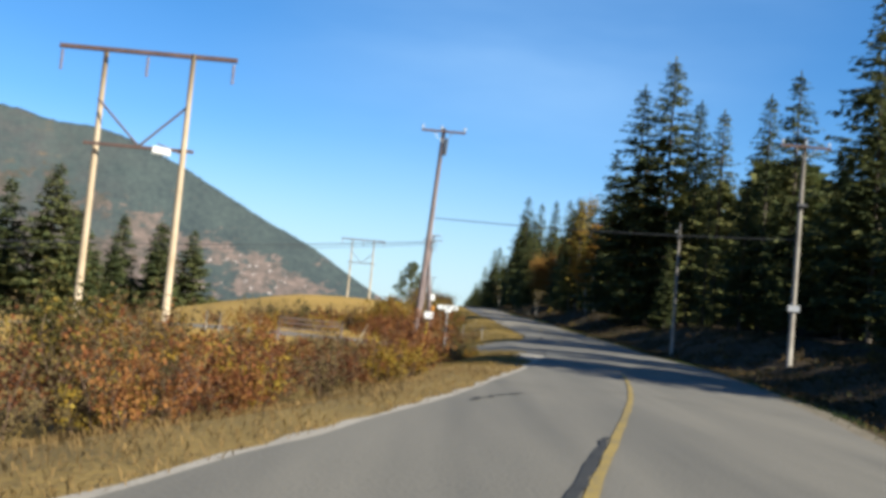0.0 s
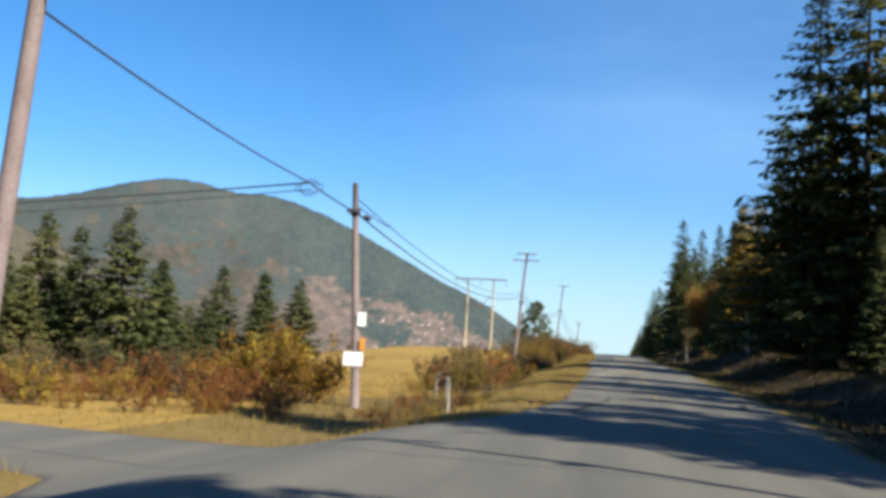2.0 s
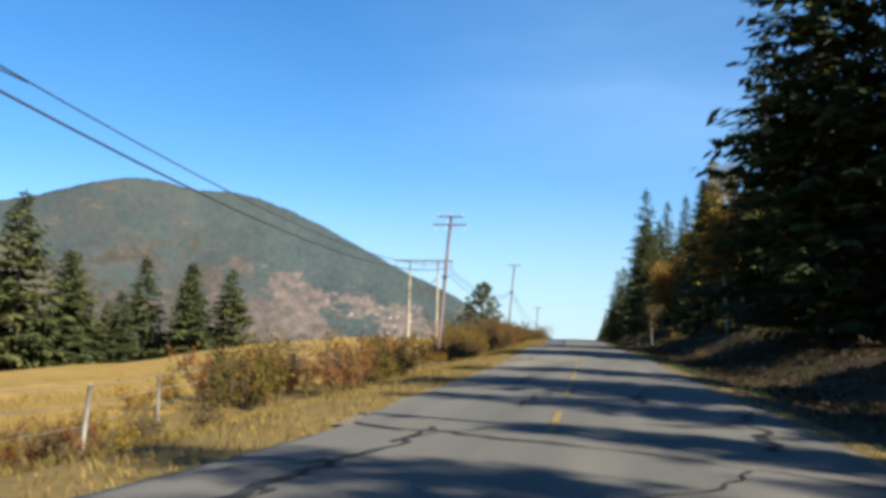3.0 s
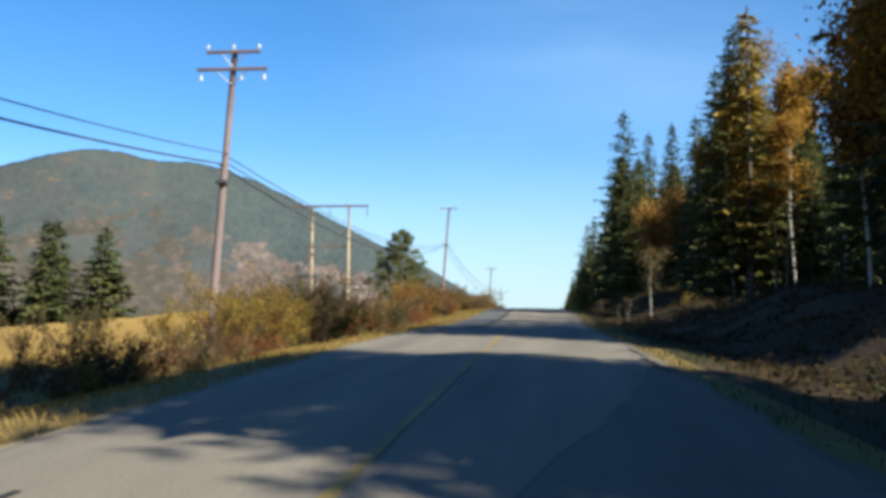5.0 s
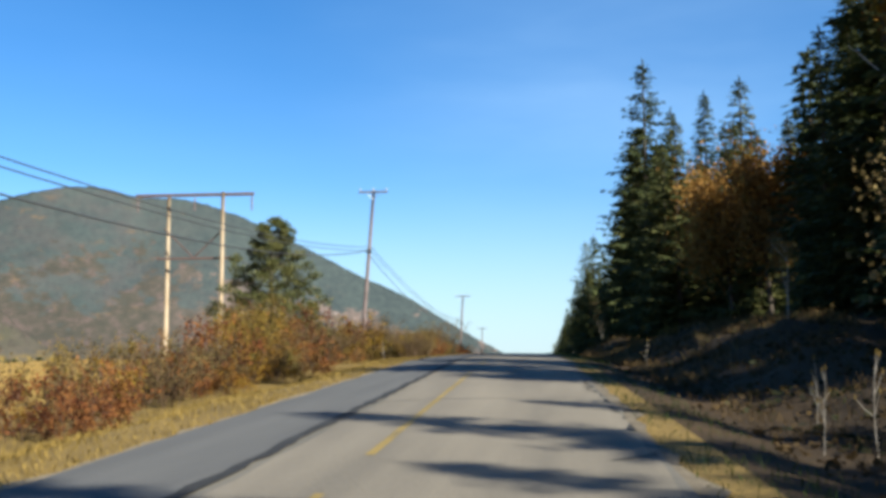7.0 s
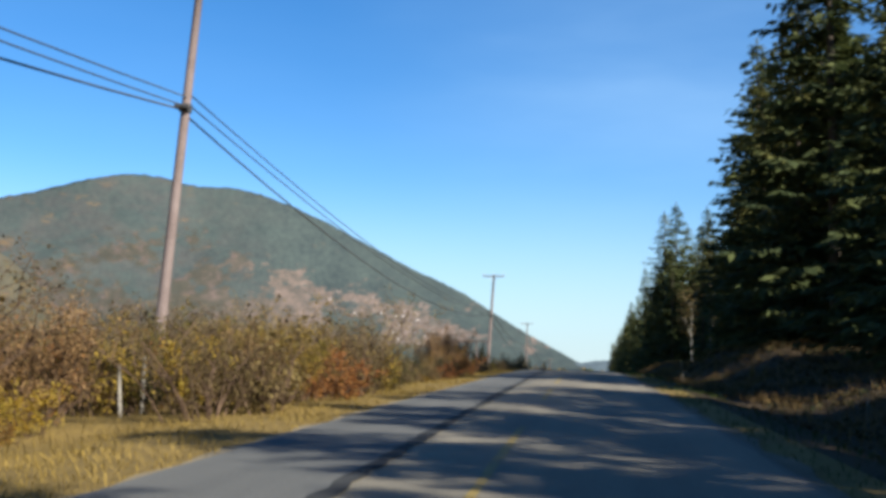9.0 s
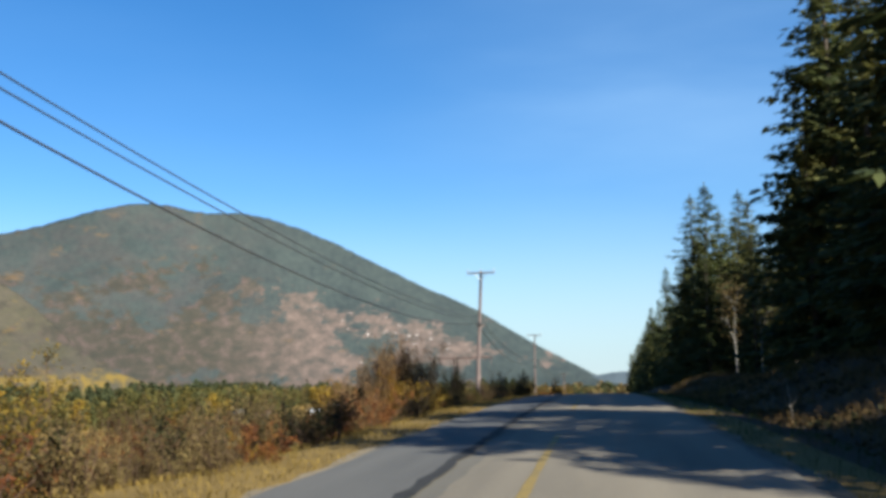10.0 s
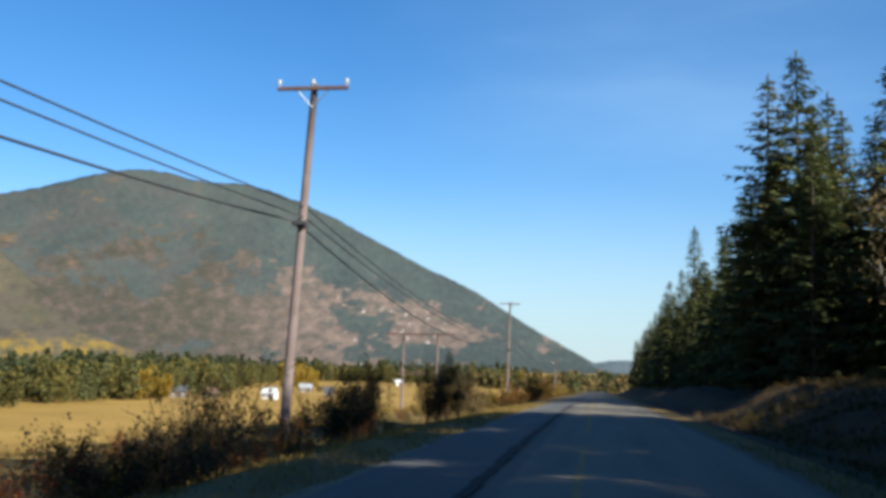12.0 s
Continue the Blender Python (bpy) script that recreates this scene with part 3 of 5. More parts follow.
    cover = mixed(math_of("MULTIPLY", between(aspen, 0.62, 0.75), 0.7), cover, gold)
    # pale outcrops in the scrub
    spur = math_of("MULTIPLY", between(side, 0.5, 0.95), between(side, 1.7, 1.35))
    crag = math_of("MULTIPLY_ADD", spur, 0.1, noisy(24, 6, 0.62, 38, 2.0, 1.7))
    crag = math_of("MULTIPLY", between(crag, 0.7, 0.78), between(open_ground, 0.1, 0.3))
    cover = mixed(crag, cover, pale)
    if grove:
        # a belt of aspens along the foot of the slope
        belt = math_of("MULTIPLY", between(math_of("MULTIPLY_ADD", patch, 0.06, height), grove[1], grove[1] - 0.03), between(side, 2.35, 2.75))
        cover = mixed(math_of("MULTIPLY", belt, between(noisy(20, 5, 0.6), 0.36, 0.62)), cover, (0.17, 0.115, 0.03))
    l.new(cover, b.inputs["Base Color"])
    bump = n.new("ShaderNodeBump")
    bump.inputs["Strength"].default_value, bump.inputs["Distance"].default_value = 0.3, 9.0
    l.new(crowns, bump.inputs["Height"])
    l.new(bump.outputs["Normal"], b.inputs["Normal"])
    return m


# the forest tones are greyed blue, with the veil of haze in them
SLOPE = mountain_material("hazy_mountain_forest", [(0.026, 0.034, 0.037), (0.048, 0.06, 0.056)], [(0.038, 0.041, 0.037), (0.085, 0.068, 0.059), (0.132, 0.097, 0.082), (0.185, 0.138, 0.114)], (0.44, 0.38, 0.345), (0.125, 0.082, 0.046), (0.07, 0.235), 2.2)
# distance haze is put into the colours: forest and scrub blue-grey alike
FAR_SLOPE = mountain_material("hazy_far_slope", [(0.066, 0.087, 0.105), (0.083, 0.104, 0.118)], [(0.08, 0.1, 0.115), (0.1, 0.115, 0.125), (0.12, 0.13, 0.135), (0.14, 0.145, 0.145)], (0.14, 0.145, 0.145), (0.115, 0.125, 0.12), (0.0, 0.0), 1.0)
# lighter tones, with haze put into the foothill's colours
FOOTHILL = mountain_material("hazy_foothill_forest", [(0.042, 0.043, 0.031), (0.072, 0.064, 0.043)], [(0.046, 0.044, 0.032), (0.076, 0.061, 0.043), (0.11, 0.084, 0.058), (0.15, 0.115, 0.082)], (0.25, 0.2, 0.16), (0.15, 0.1, 0.035), (0.42, 0.0), 0.9, (0.0, 0.1))
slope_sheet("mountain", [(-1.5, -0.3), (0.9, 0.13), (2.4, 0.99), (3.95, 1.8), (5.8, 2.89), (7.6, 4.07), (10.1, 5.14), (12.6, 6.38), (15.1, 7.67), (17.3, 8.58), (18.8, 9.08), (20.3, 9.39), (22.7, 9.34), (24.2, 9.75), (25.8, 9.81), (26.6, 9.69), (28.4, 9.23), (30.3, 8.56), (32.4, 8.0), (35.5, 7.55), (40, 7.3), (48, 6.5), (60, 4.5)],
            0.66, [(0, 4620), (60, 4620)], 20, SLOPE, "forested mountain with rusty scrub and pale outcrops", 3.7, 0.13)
slope_sheet("foothill", [(23, -0.2), (24.5, 0.15), (26, 0.5), (27.5, 1.15), (28.8, 2.0), (30, 3.2), (32.2, 5.2), (35.6, 6.7), (39, 7.6), (46, 8.2), (60, 6.0)],
            0.68, [(0, 2200), (60, 2200)], 20, FOOTHILL, "lower wooded hill with gold aspen patches", 8.1, 0.12)
slope_sheet("distant_hill", [(-30, 0.4), (-12, 0.7), (-4, 0.5), (0, 0.5), (1.5, 0.3), (4, 0.2)], 0.84, [(0, 4300), (1, 4300)], 10, FAR_SLOPE, "distant hill beyond the road, coloured as in blue haze", 5.0, 0.02)


# ---- vegetation ----
def tufts(centre, along, across, long, wide):
    """Diamond-shaped sprays of needles or leaves, n x 4 x 3."""
    a, c = along * long[:, None], across * wide[:, None]
    return np.stack([centre - a * 0.5, centre + c * 0.5, centre + a * 0.5, centre - c * 0.5], 1)


def unit(v):
    return v / np.maximum(np.linalg.norm(v, axis=-1, keepdims=True), 1e-6)


def conifer(seed, high, wide, bare=0.1, gap=0.55, spray=1.0, mat=None, name="fir_tree", label="", category="tree", ragged=0.3, group="firs at the forest edge", taper=0.78):
    """A tapering trunk with whorls of drooping boughs of needle sprays."""
    rs = np.random.RandomState(seed)
    root = thing(name, (0, 0, 0), label, category, group)
    lean = rs.uniform(-0.012, 0.012, 2) * high
    pts = [(lean[0] * (k / 6) ** 2, lean[1] * (k / 6) ** 2, high * k / 6 - (0.3 if k == 0 else 0)) for k in range(7)]
    trunk = Shape().tube(pts, [0.012 * high * (1 - 0.93 * k / 6) + 0.02 for k in range(7)], 7)
    sprays, boughs = [], Shape()
    h = bare * high
    while h < high * 0.985:
        f = h / high
        reach = wide * (1 - f) ** taper * (0.62 + 0.38 * min(1.0, (f - bare) / 0.18 + 0.35)) + 0.25
        for _ in range(rs.randint(5, 8)):
            az, r = rs.uniform(0, 2 * math.pi), reach * (1 - ragged + 2 * ragged * rs.rand())
            drop = rs.uniform(0.12, 0.42) * (1 - 0.5 * f)
            count = max(3, int(r / (0.36 * spray)))
            s = (np.arange(count) + rs.rand(count)) / count
            s = 0.12 + 0.88 * s
            out = np.array([math.cos(az), math.sin(az), 0])
            side = np.array([-math.sin(az), math.cos(az), 0])
            z = h + 0.12 * r * s - drop * r * s ** 1.6 + 0.1 * r * s ** 4
            base = np.outer(s * r, out) + np.stack([0 * s, 0 * s, z], 1) + np.array([lean[0] * f * f, lean[1] * f * f, 0])
            for sign in (-1, 1):
                way = unit(out * rs.uniform(0.3, 1.0, (count, 1)) + sign * side * rs.uniform(0.5, 1.0, (count, 1)) + np.array([0, 0, -1]) * rs.uniform(0.1, 0.6, (count, 1)))
                cross = unit(np.cross(way, np.array([0, 0, 1.0]) + rs.normal(0, 0.35, (count, 3))))
                long = spray * rs.uniform(0.6, 1.2, count) * (0.4 + 0.5 * r * (1 - 0.55 * s) / 2.5 + 0.12)
                sprays.append(tufts(base + way * long[:, None] * 0.42, way, cross, long, long * rs.uniform(0.26, 0.44, count)))
        h += gap * rs.uniform(0.7, 1.3) * (0.6 + 0.6 * (1 - f))
    tip = np.array([[lean[0], lean[1], high]])
    for k in range(10):
        sprays.append(tufts(tip - [[0, 0, 0.12 * k]], unit(np.array([[rs.normal(0, 0.35), rs.normal(0, 0.35), 1.0]])), unit(rs.normal(0, 1, (1, 3))), np.array([0.8]), np.array([0.22])))
    part("trunk", trunk, BARK, root, smooth=True)
    part("crown", quads("crown", np.concatenate(sprays), mat or NEEDLES), mat or NEEDLES, root)
    return root


def broadleaf(seed, high, wide, stems=1, leaves=1500, leaf=0.16, mat=None, bark=None, name="shrub", label="", category="shrub", group="", low=0.25, thick=0.02, spread=0.5, droop=0.0, clump=0.35, crown_name="foliage", trunk_name="branch_frame"):
    """Stems or a trunk that fork twice, with leaves gathered round the outer twigs."""
    rs = np.random.RandomState(seed)
    root = thing(name, (0, 0, 0), label, category, group)
    wood, ends = Shape(), []

    def limb(p, way, long, r, depth):
        n = 4
        pts = [np.array(p, float)]
        for k in range(n):
            way = unit(way + rs.normal(0, 0.04 if depth == 0 and stems == 1 else 0.13, 3) + np.array([0, 0, 0.06 - droop * depth]))
            pts.append(pts[-1] + way * long / n)
        if depth < 2 or stems == 1 or leaves < 600 or high > 3:
            wood.tube(pts, [r * (1 - 0.7 * k / n) + 0.003 for k in range(n + 1)], 5 if depth == 0 else 3, cap=False)
        if depth >= 1:
            ends.extend(zip(pts[:-1], pts[1:]))
        if depth < 2:
            for _ in range(rs.randint(3, 6) if depth == 0 else rs.randint(2, 4)):
                k = rs.randint(2 if depth == 0 and stems == 1 else 1, n + 1)
                az = rs.uniform(0, 2 * math.pi)
                tilt = unit(way * 0.75 + np.array([math.cos(az), math.sin(az), rs.uniform(-0.1, 0.5)]) * 0.75)
                limb(pts[k], tilt, long * rs.uniform(0.35, 0.6) * (wide / high * 1.6 if stems == 1 else 1.0), r * 0.5, depth + 1)

    for s in range(stems):
        az = rs.uniform(0, 2 * math.pi)
        foot = np.array([math.cos(az), math.sin(az), 0]) * (rs.uniform(0, 0.35) * wide if stems > 1 else 0)
        out = np.array([math.cos(az) * spread, math.sin(az) * spread, 1.0]) * (1 if stems > 1 else np.array([0.08, 0.08, 1]))
        limb(foot + [0, 0, -0.1], unit(out), high * rs.uniform(0.55, 0.95) * (0.8 if stems == 1 else 0.85), thick * high, 0)
    ends = np.array(ends)
    kept = ends[:, 1, 2] > low * high
    ends = ends[kept] if kept.sum() > 8 else ends
    pick, along = ends[rs.randint(0, len(ends), leaves)], rs.rand(leaves, 1)
    spot = pick[:, 0] + (pick[:, 1] - pick[:, 0]) * along + rs.normal(0, clump * (0.3 * wide if stems == 1 else 0.12 + 0.06 * wide), (leaves, 3))
    spot[:, 2] = np.abs(spot[:, 2])
    if stems > 1:
        # grown to the height asked for
        fit = 0.9 * high / np.percentile(spot[:, 2], 97)
        spot = spot * fit
        wood.v = [Vector(p) * fit for p in wood.v]
    way = unit(rs.normal(0, 1, (leaves, 3)) + [0, 0, -0.2])
    cross = unit(np.cross(way, rs.normal(0, 1, (leaves, 3))))
    long = leaf * rs.uniform(0.6, 1.5, leaves)
    part(trunk_name, wood, bark or TWIGS, root, smooth=True)
    part(crown_name, quads(crown_name, tufts(spot, way, cross, long, long * 0.72), mat), mat, root)
    return root


def spot(x, y, scale=1.0, turn=0.0, stretch=1.0, sink=0.05):
    return pose(x, y, float(land(x, y)) - sink, 0, 0, turn) @ Matrix.Diagonal((scale, scale, scale * stretch, 1))


def plant(kinds, places, seed, exact=0):
    """The first plant of each kind goes to the first place that calls for it, copies to the rest. The sizes of the first places, as many
    as exact says, are true; the others grow in proportion to the first of their kind."""
    rnd = random.Random(seed)
    used = set()
    for n, (kind, x, y, scale, stretch) in enumerate(places):
        ob, m = kinds[kind], spot(x, y, scale, rnd.uniform(0, 360), stretch)
        if kind in used:
            if n < exact:
                m = m @ Matrix.Diagonal((*(1 / v for v in ob.scale), 1))
            copy_thing(ob, m)
        else:
            ob.matrix_basis = m
            used.add(kind)


# firs: nominal height 30 m, scaled to each place
FIR_LABEL = "tall dark green fir with drooping boughs at the forest edge"
firs = [conifer(100 + k, 30.0, w, b, g, 0.98, None, "fir_tree", FIR_LABEL, "fir tree", rag) for k, (w, b, g, rag) in enumerate([(6.6, 0.03, 0.54, 0.3), (5.8, 0.05, 0.54, 0.38), (5.2, 0.06, 0.54, 0.34), (6.2, 0.1, 0.56, 0.42), (4.8, 0.12, 0.54, 0.42)])]
spires = [conifer(120, 30.0, 3.9, 0.05, 0.58, 1.1, None, "spruce_tree", "narrow pointed dark green spruce at the forest edge", "spruce tree", 0.25)]
larch = [conifer(130, 26.0, 4.0, 0.15, 0.75, 1.3, NEEDLES_PALE, "larch_tree", "tall larch turning yellow-green among the firs", "larch tree", 0.4)]
back_firs = [conifer(150 + k, 30.0, w, 0.05, 0.95, 2.0, None, "fir_tree", "dark green fir deeper in the forest", "fir tree", 0.35, group="firs deeper in the forest") for k, w in enumerate((5.6, 4.6, 5.2))]
bank = firs + spires + larch + back_firs
rnd = random.Random(5)
# key trees: kind, x, y, height of the top
# those at y 58-62 and 156-171 are added to shade the road
tops = [(0, 27.2, 129.6, 38.1), (0, 23.8, 130.6, 34.5), (1, 23.2, 296.5, 42.0), (1, 25.6, 301.0, 26.0), (2, 29.9, 329.5, 44.6), (5, 33.6, 321.5, 44.8), (1, 36.6, 312.5, 44.2), (2, 31.0, 262.0, 27.0),
        (0, 22.2, 410.0, 37.0), (1, 20.4, 414.0, 36.0), (2, 22.5, 428.0, 31.5), (1, 22.4, 452.0, 31.5), (2, 22.0, 472.0, 30.0), (1, 18.5, 562.0, 28.5), (2, 16.5, 642.0, 23.5), (1, 24.6, 417.0, 34.2), (2, 19.6, 520.0, 29.5), (1, 18.4, 540.0, 29.0), (1, 18.2, 580.0, 27.0), (2, 17.6, 600.0, 26.0), (1, 16.8, 620.0, 24.5), (2, 15.6, 664.0, 22.0), (1, 15.0, 690.0, 20.5), (2, 29.5, 125.0, 31.8), (2, 31.05, 119.5, 29.65), (1, 27.2, 214.0, 31.5), (6, 26.6, 204.0, 30.0), (2, 27.0, 62.0, 17.0), (0, 30.5, 58.0, 30.0), (2, 27.0, 156.0, 27.5), (1, 29.5, 163.0, 27.0), (2, 25.8, 169.0, 22.0), (5, 32.0, 171.0, 29.0), (1, 28.0, 240.0, 27.0), (0, 27.0, 231.0, 24.5), (2, 24.6, 213.0, 21.0), (1, 27.5, 227.0, 31.0), (0, 29.5, 233.0, 31.5), (2, 31.0, 240.0, 32.0), (0, 31.8, 247.0, 32.0), (1, 33.5, 243.0, 33.5), (2, 30.2, 236.5, 29.0), (1, 33.0, 236.0, 32.0), (0, 28.2, 411.0, 31.5), (5, 20.9, 506.0, 35.4), (1, 26.0, 396.0, 32.0), (0, 25.7, 342.0, 43.0), (3, 26.8, 347.0, 42.0), (1, 27.5, 353.0, 40.0), (2, 25.4, 205.5, 27.5), (2, 30.6, 188.0, 22.5), (0, 34.5, 84.0, 33.0), (1, 32.0, 97.0, 28.5), (2, 36.0, 118.8, 31.7)]
places = []
for kind, x, y, top in tops:
    high = top - float(land(x, y))
    places.append((kind, x, y, high / (26.0 if kind == 6 else 30.0), 1.0))
GAPS = ((88.5, 92.5), (101.5, 111.0), (126.3, 134.0), (225.3, 230.8), (246.5, 251.5), (255.8, 260.2))  # strips along the sun's rays where the sun reaches the road
CLEARED = ((19.2, 56.8, 38), (18.7, 82.2, 20), (18.8, 198.5, 40), (22.1, 380.3, 12), (23.8, 372.7, 12), (27.5, 254.0, 14))  # kept clear on the sunny side, over so many metres
STAND_SEEDS = [29, 373, 363, 392, 95, 234, 83, 229, 234, 235] + [1] * 10
# how high the trees stand along the road, lane by lane
STAND_Y = np.arange(20, 441, 20)
STAND_HEIGHT = ((30, 30, 24, 13, 13, 30, 31, 30, 24, 19, 12, 12, 18, 22, 27, 27, 27, 18, 17, 20, 24, 21),
                (30, 30, 30, 18, 18, 23, 32, 38, 34, 20, 21, 18, 17, 20, 19, 27, 35, 36, 33, 24, 24, 31),
                (32, 32, 32, 23, 23, 29, 28, 30, 32, 20, 21, 26, 32, 29, 25, 29, 36, 37, 36, 36, 36, 36))
y, slot = 14.0, 0
while y < 720:
    slot += 1
    seed = STAND_SEEDS[int(y // 40)]
    for lane, (lo, hi) in enumerate([(13.5, 17.5), (18.5, 25.0), (26, 40.0)]):
        one = random.Random(seed * 1000 + slot * 10 + lane)
        if y < 20 or lane == 0 and (71 < y < 76 or 120 < y < 140 or 186 < y < 204 or 220 < y < 262 or 366 < y < 392) or lane == 1 and 222 < y < 254:
            continue
        if one.random() < (0.62, 0.86, 0.95)[lane]:
            x, yy = at_road(one.uniform(lo, hi), y), y + one.uniform(-2, 2)
            if all(math.hypot(x - p[1], yy - p[2]) > 2.2 for p in places):
                kind = one.choice([7, 8, 9]) if lane == 2 or y > 440 else one.choice([0, 1, 2, 3, 4, 5, 1, 2, 4]) if one.random() > 0.05 else 6
                if any(lo < x * 0.59 + yy * 0.81 < hi for lo, hi in GAPS):
                    # low firs added in the gaps, so that the right lane stays shaded
                    if lane == 0 and 70 < yy < 122:
                        places.append((kind, x, yy, one.uniform(7.0, 8.5) / 30.0, 1.0))
                    continue
                grown = min((25, 29, 32)[lane], float(np.interp(yy, STAND_Y, STAND_HEIGHT[lane])))
                if any(0 < (x - px) * 0.81 - (yy - py) * 0.59 < deep and abs((x - px) * 0.59 + (yy - py) * 0.81) < 4.5 for px, py, deep in CLEARED if lane < 2 or deep > 20):
                    continue
                places.append((kind, x, yy, one.uniform(0.74, 1.04) * grown / 30.0 * {2: 0.88, 5: 0.8, 6: 1.15}.get(kind, 1), 1.0))
    y += random.Random(slot).uniform(4.0, 6.4) * (1.35 if y > 430 else 1.0)
# a few more firs, added to cast shade on the road
places += [(0, x, y, 0.5, 1.0) for x, y in ((29.0, 318.0), (27.5, 311.0), (30.0, 304.0), (26.5, 297.0))]
plant(bank, places, 9, len(tops))

# the stand of firs across the field
field_firs = [conifer(140 + k, 30.0, w, 0.02, 0.7, 1.7, None, "field_fir", "dark green fir standing across the golden field", "fir tree", 0.3, group="firs across the field") for k, w in enumerate((8.2, 7.2, 9.0))]
stand = []
for kind, x, y, top in [(0, -93.7, 255.8, 34.4), (1, -94.4, 314.3, 28.6), (2, -92.2, 272.1, 25.1), (1, -80.6, 308.5, 24.9), (2, -74.9, 320.2, 28.0), (1, -85.6, 322.5, 26.3), (0, -121.0, 272.0, 27.5), (1, -107.0, 262.0, 29.0), (2, -112.0, 250.0, 22.0), (0, -134.0, 268.0, 28.5), (1, -142.0, 290.0, 27.0), (2, -150.0, 275.0, 26.0), (0, -101.0, 292.0, 21.0), (1, -128.0, 296.0, 24.0), (2, -162.0, 300.0, 29.0), (1, -88.0, 288.0, 17.0), (2, -116.0, 285.0, 20.0), (0, -172.0, 285.0, 27.0), (2, -98.0, 303.0, 18.0), (1, -84.0, 316.0, 15.0)]:
    stand.append((kind, x, y, (top - VALLEY) / 30.0, 1.0))
plant(field_firs, stand, 4)

# lone pine at the roadside
def clumped_pine(seed, high, wide):
    """A trunk with bent limbs that each carry dense clumps of needles, rounded towards the top."""
    rs = np.random.RandomState(seed)
    root = thing("pine_tree", (0, 0, 0), "broad dark green pine at the brow of the road", "pine tree")
    wood, sprays = Shape(), []
    wood.tube([(0, 0, -0.3), (0.1, 0, high * 0.3), (0, 0.1, high * 0.65), (0.05, 0, high * 0.96)], [0.24, 0.2, 0.12, 0.03], 8)
    for k in range(64):
        f = 0.12 + 0.86 * (k + rs.rand()) / 64
        reach = wide * (1.02 - f) ** 0.62 * min(1.0, 0.55 + (f - 0.1) * 2.2) * rs.uniform(0.45, 1.05)
        az = k * 2.4 + rs.uniform(-0.5, 0.5)
        tip = np.array([math.cos(az) * reach, math.sin(az) * reach, high * f + 0.08 * reach])
        root_at = np.array([0.05, 0.05, high * f - 0.25 * reach])
        wood.tube([root_at, (root_at + tip) / 2 - [0, 0, 0.1], tip], [0.05, 0.035, 0.015], 5, cap=False)
        for c in (tip, (root_at + 2 * tip) / 3 + rs.normal(0, 0.2, 3)):
            n = 120
            size = rs.uniform(0.55, 0.95) * (1.1 - 0.5 * f)
            off = unit(rs.normal(0, 1, (n, 3))) * (size * rs.rand(n) ** 0.4)[:, None] * [1, 1, 0.62]
            way = unit(off + [0, 0, 0.25] + rs.normal(0, 0.2, (n, 3)))
            cross = unit(np.cross(way, rs.normal(0, 1, (n, 3))))
            long = rs.uniform(0.2, 0.42, n)
            sprays.append(tufts(c + off, way, cross, long, long * 0.24))
    part("trunk", wood, BARK, root, smooth=True)
    part("crown", quads("crown", np.concatenate(sprays), NEEDLES), NEEDLES, root)
    return root


pine = clumped_pine(31, 9.6, 5.3)
pine.matrix_basis = spot(-6.3, 248.6, 1.0, 40)

# broadleaved trees among the firs
gold = broadleaf(41, 16.0, 6.0, 1, 7200, 0.16, LEAF_ORANGE, BIRCH_BARK, "aspen_tree", "slim pale-trunked aspen with orange autumn leaves", "aspen tree", "aspens among the firs", 0.3, 0.007, crown_name="crown", trunk_name="trunk")
gold2 = broadleaf(42, 18.0, 6.0, 1, 7200, 0.16, LEAF_GOLD, BIRCH_BARK, "aspen_tree", "slim pale-trunked aspen with gold autumn leaves", "aspen tree", "aspens among the firs", 0.35, 0.006, crown_name="crown", trunk_name="trunk")
birch = broadleaf(43, 6.5, 3.6, 1, 800, 0.13, LEAF_BROWN, BIRCH_BARK, "young_birch", "young white-stemmed birch with sparse withered leaves", "birch tree", "", 0.4, 0.010, crown_name="crown", trunk_name="trunk")
rusty = broadleaf(44, 14.0, 6.5, 1, 7600, 0.18, LEAF_COPPER, BARK, "cottonwood_tree", "broad tree with copper-orange autumn leaves among the firs", "tree", "aspens among the firs", 0.3, 0.011, crown_name="crown", trunk_name="trunk")
tall_birch = broadleaf(45, 19.0, 5.0, 1, 3000, 0.16, LEAF_ORANGE, BIRCH_BARK, "birch_tree", "tall thin pale birch with a sparse orange crown", "birch tree", "aspens among the firs", 0.58, 0.006, crown_name="crown", trunk_name="trunk")
orange_birch = broadleaf(46, 22.0, 5.2, 1, 9500, 0.17, LEAF_ORANGE_LIT, BIRCH_BARK, "birch_tree", "tall white-stemmed birch with a full orange crown", "birch tree", "aspens among the firs", 0.42, 0.006, crown_name="crown", trunk_name="trunk")
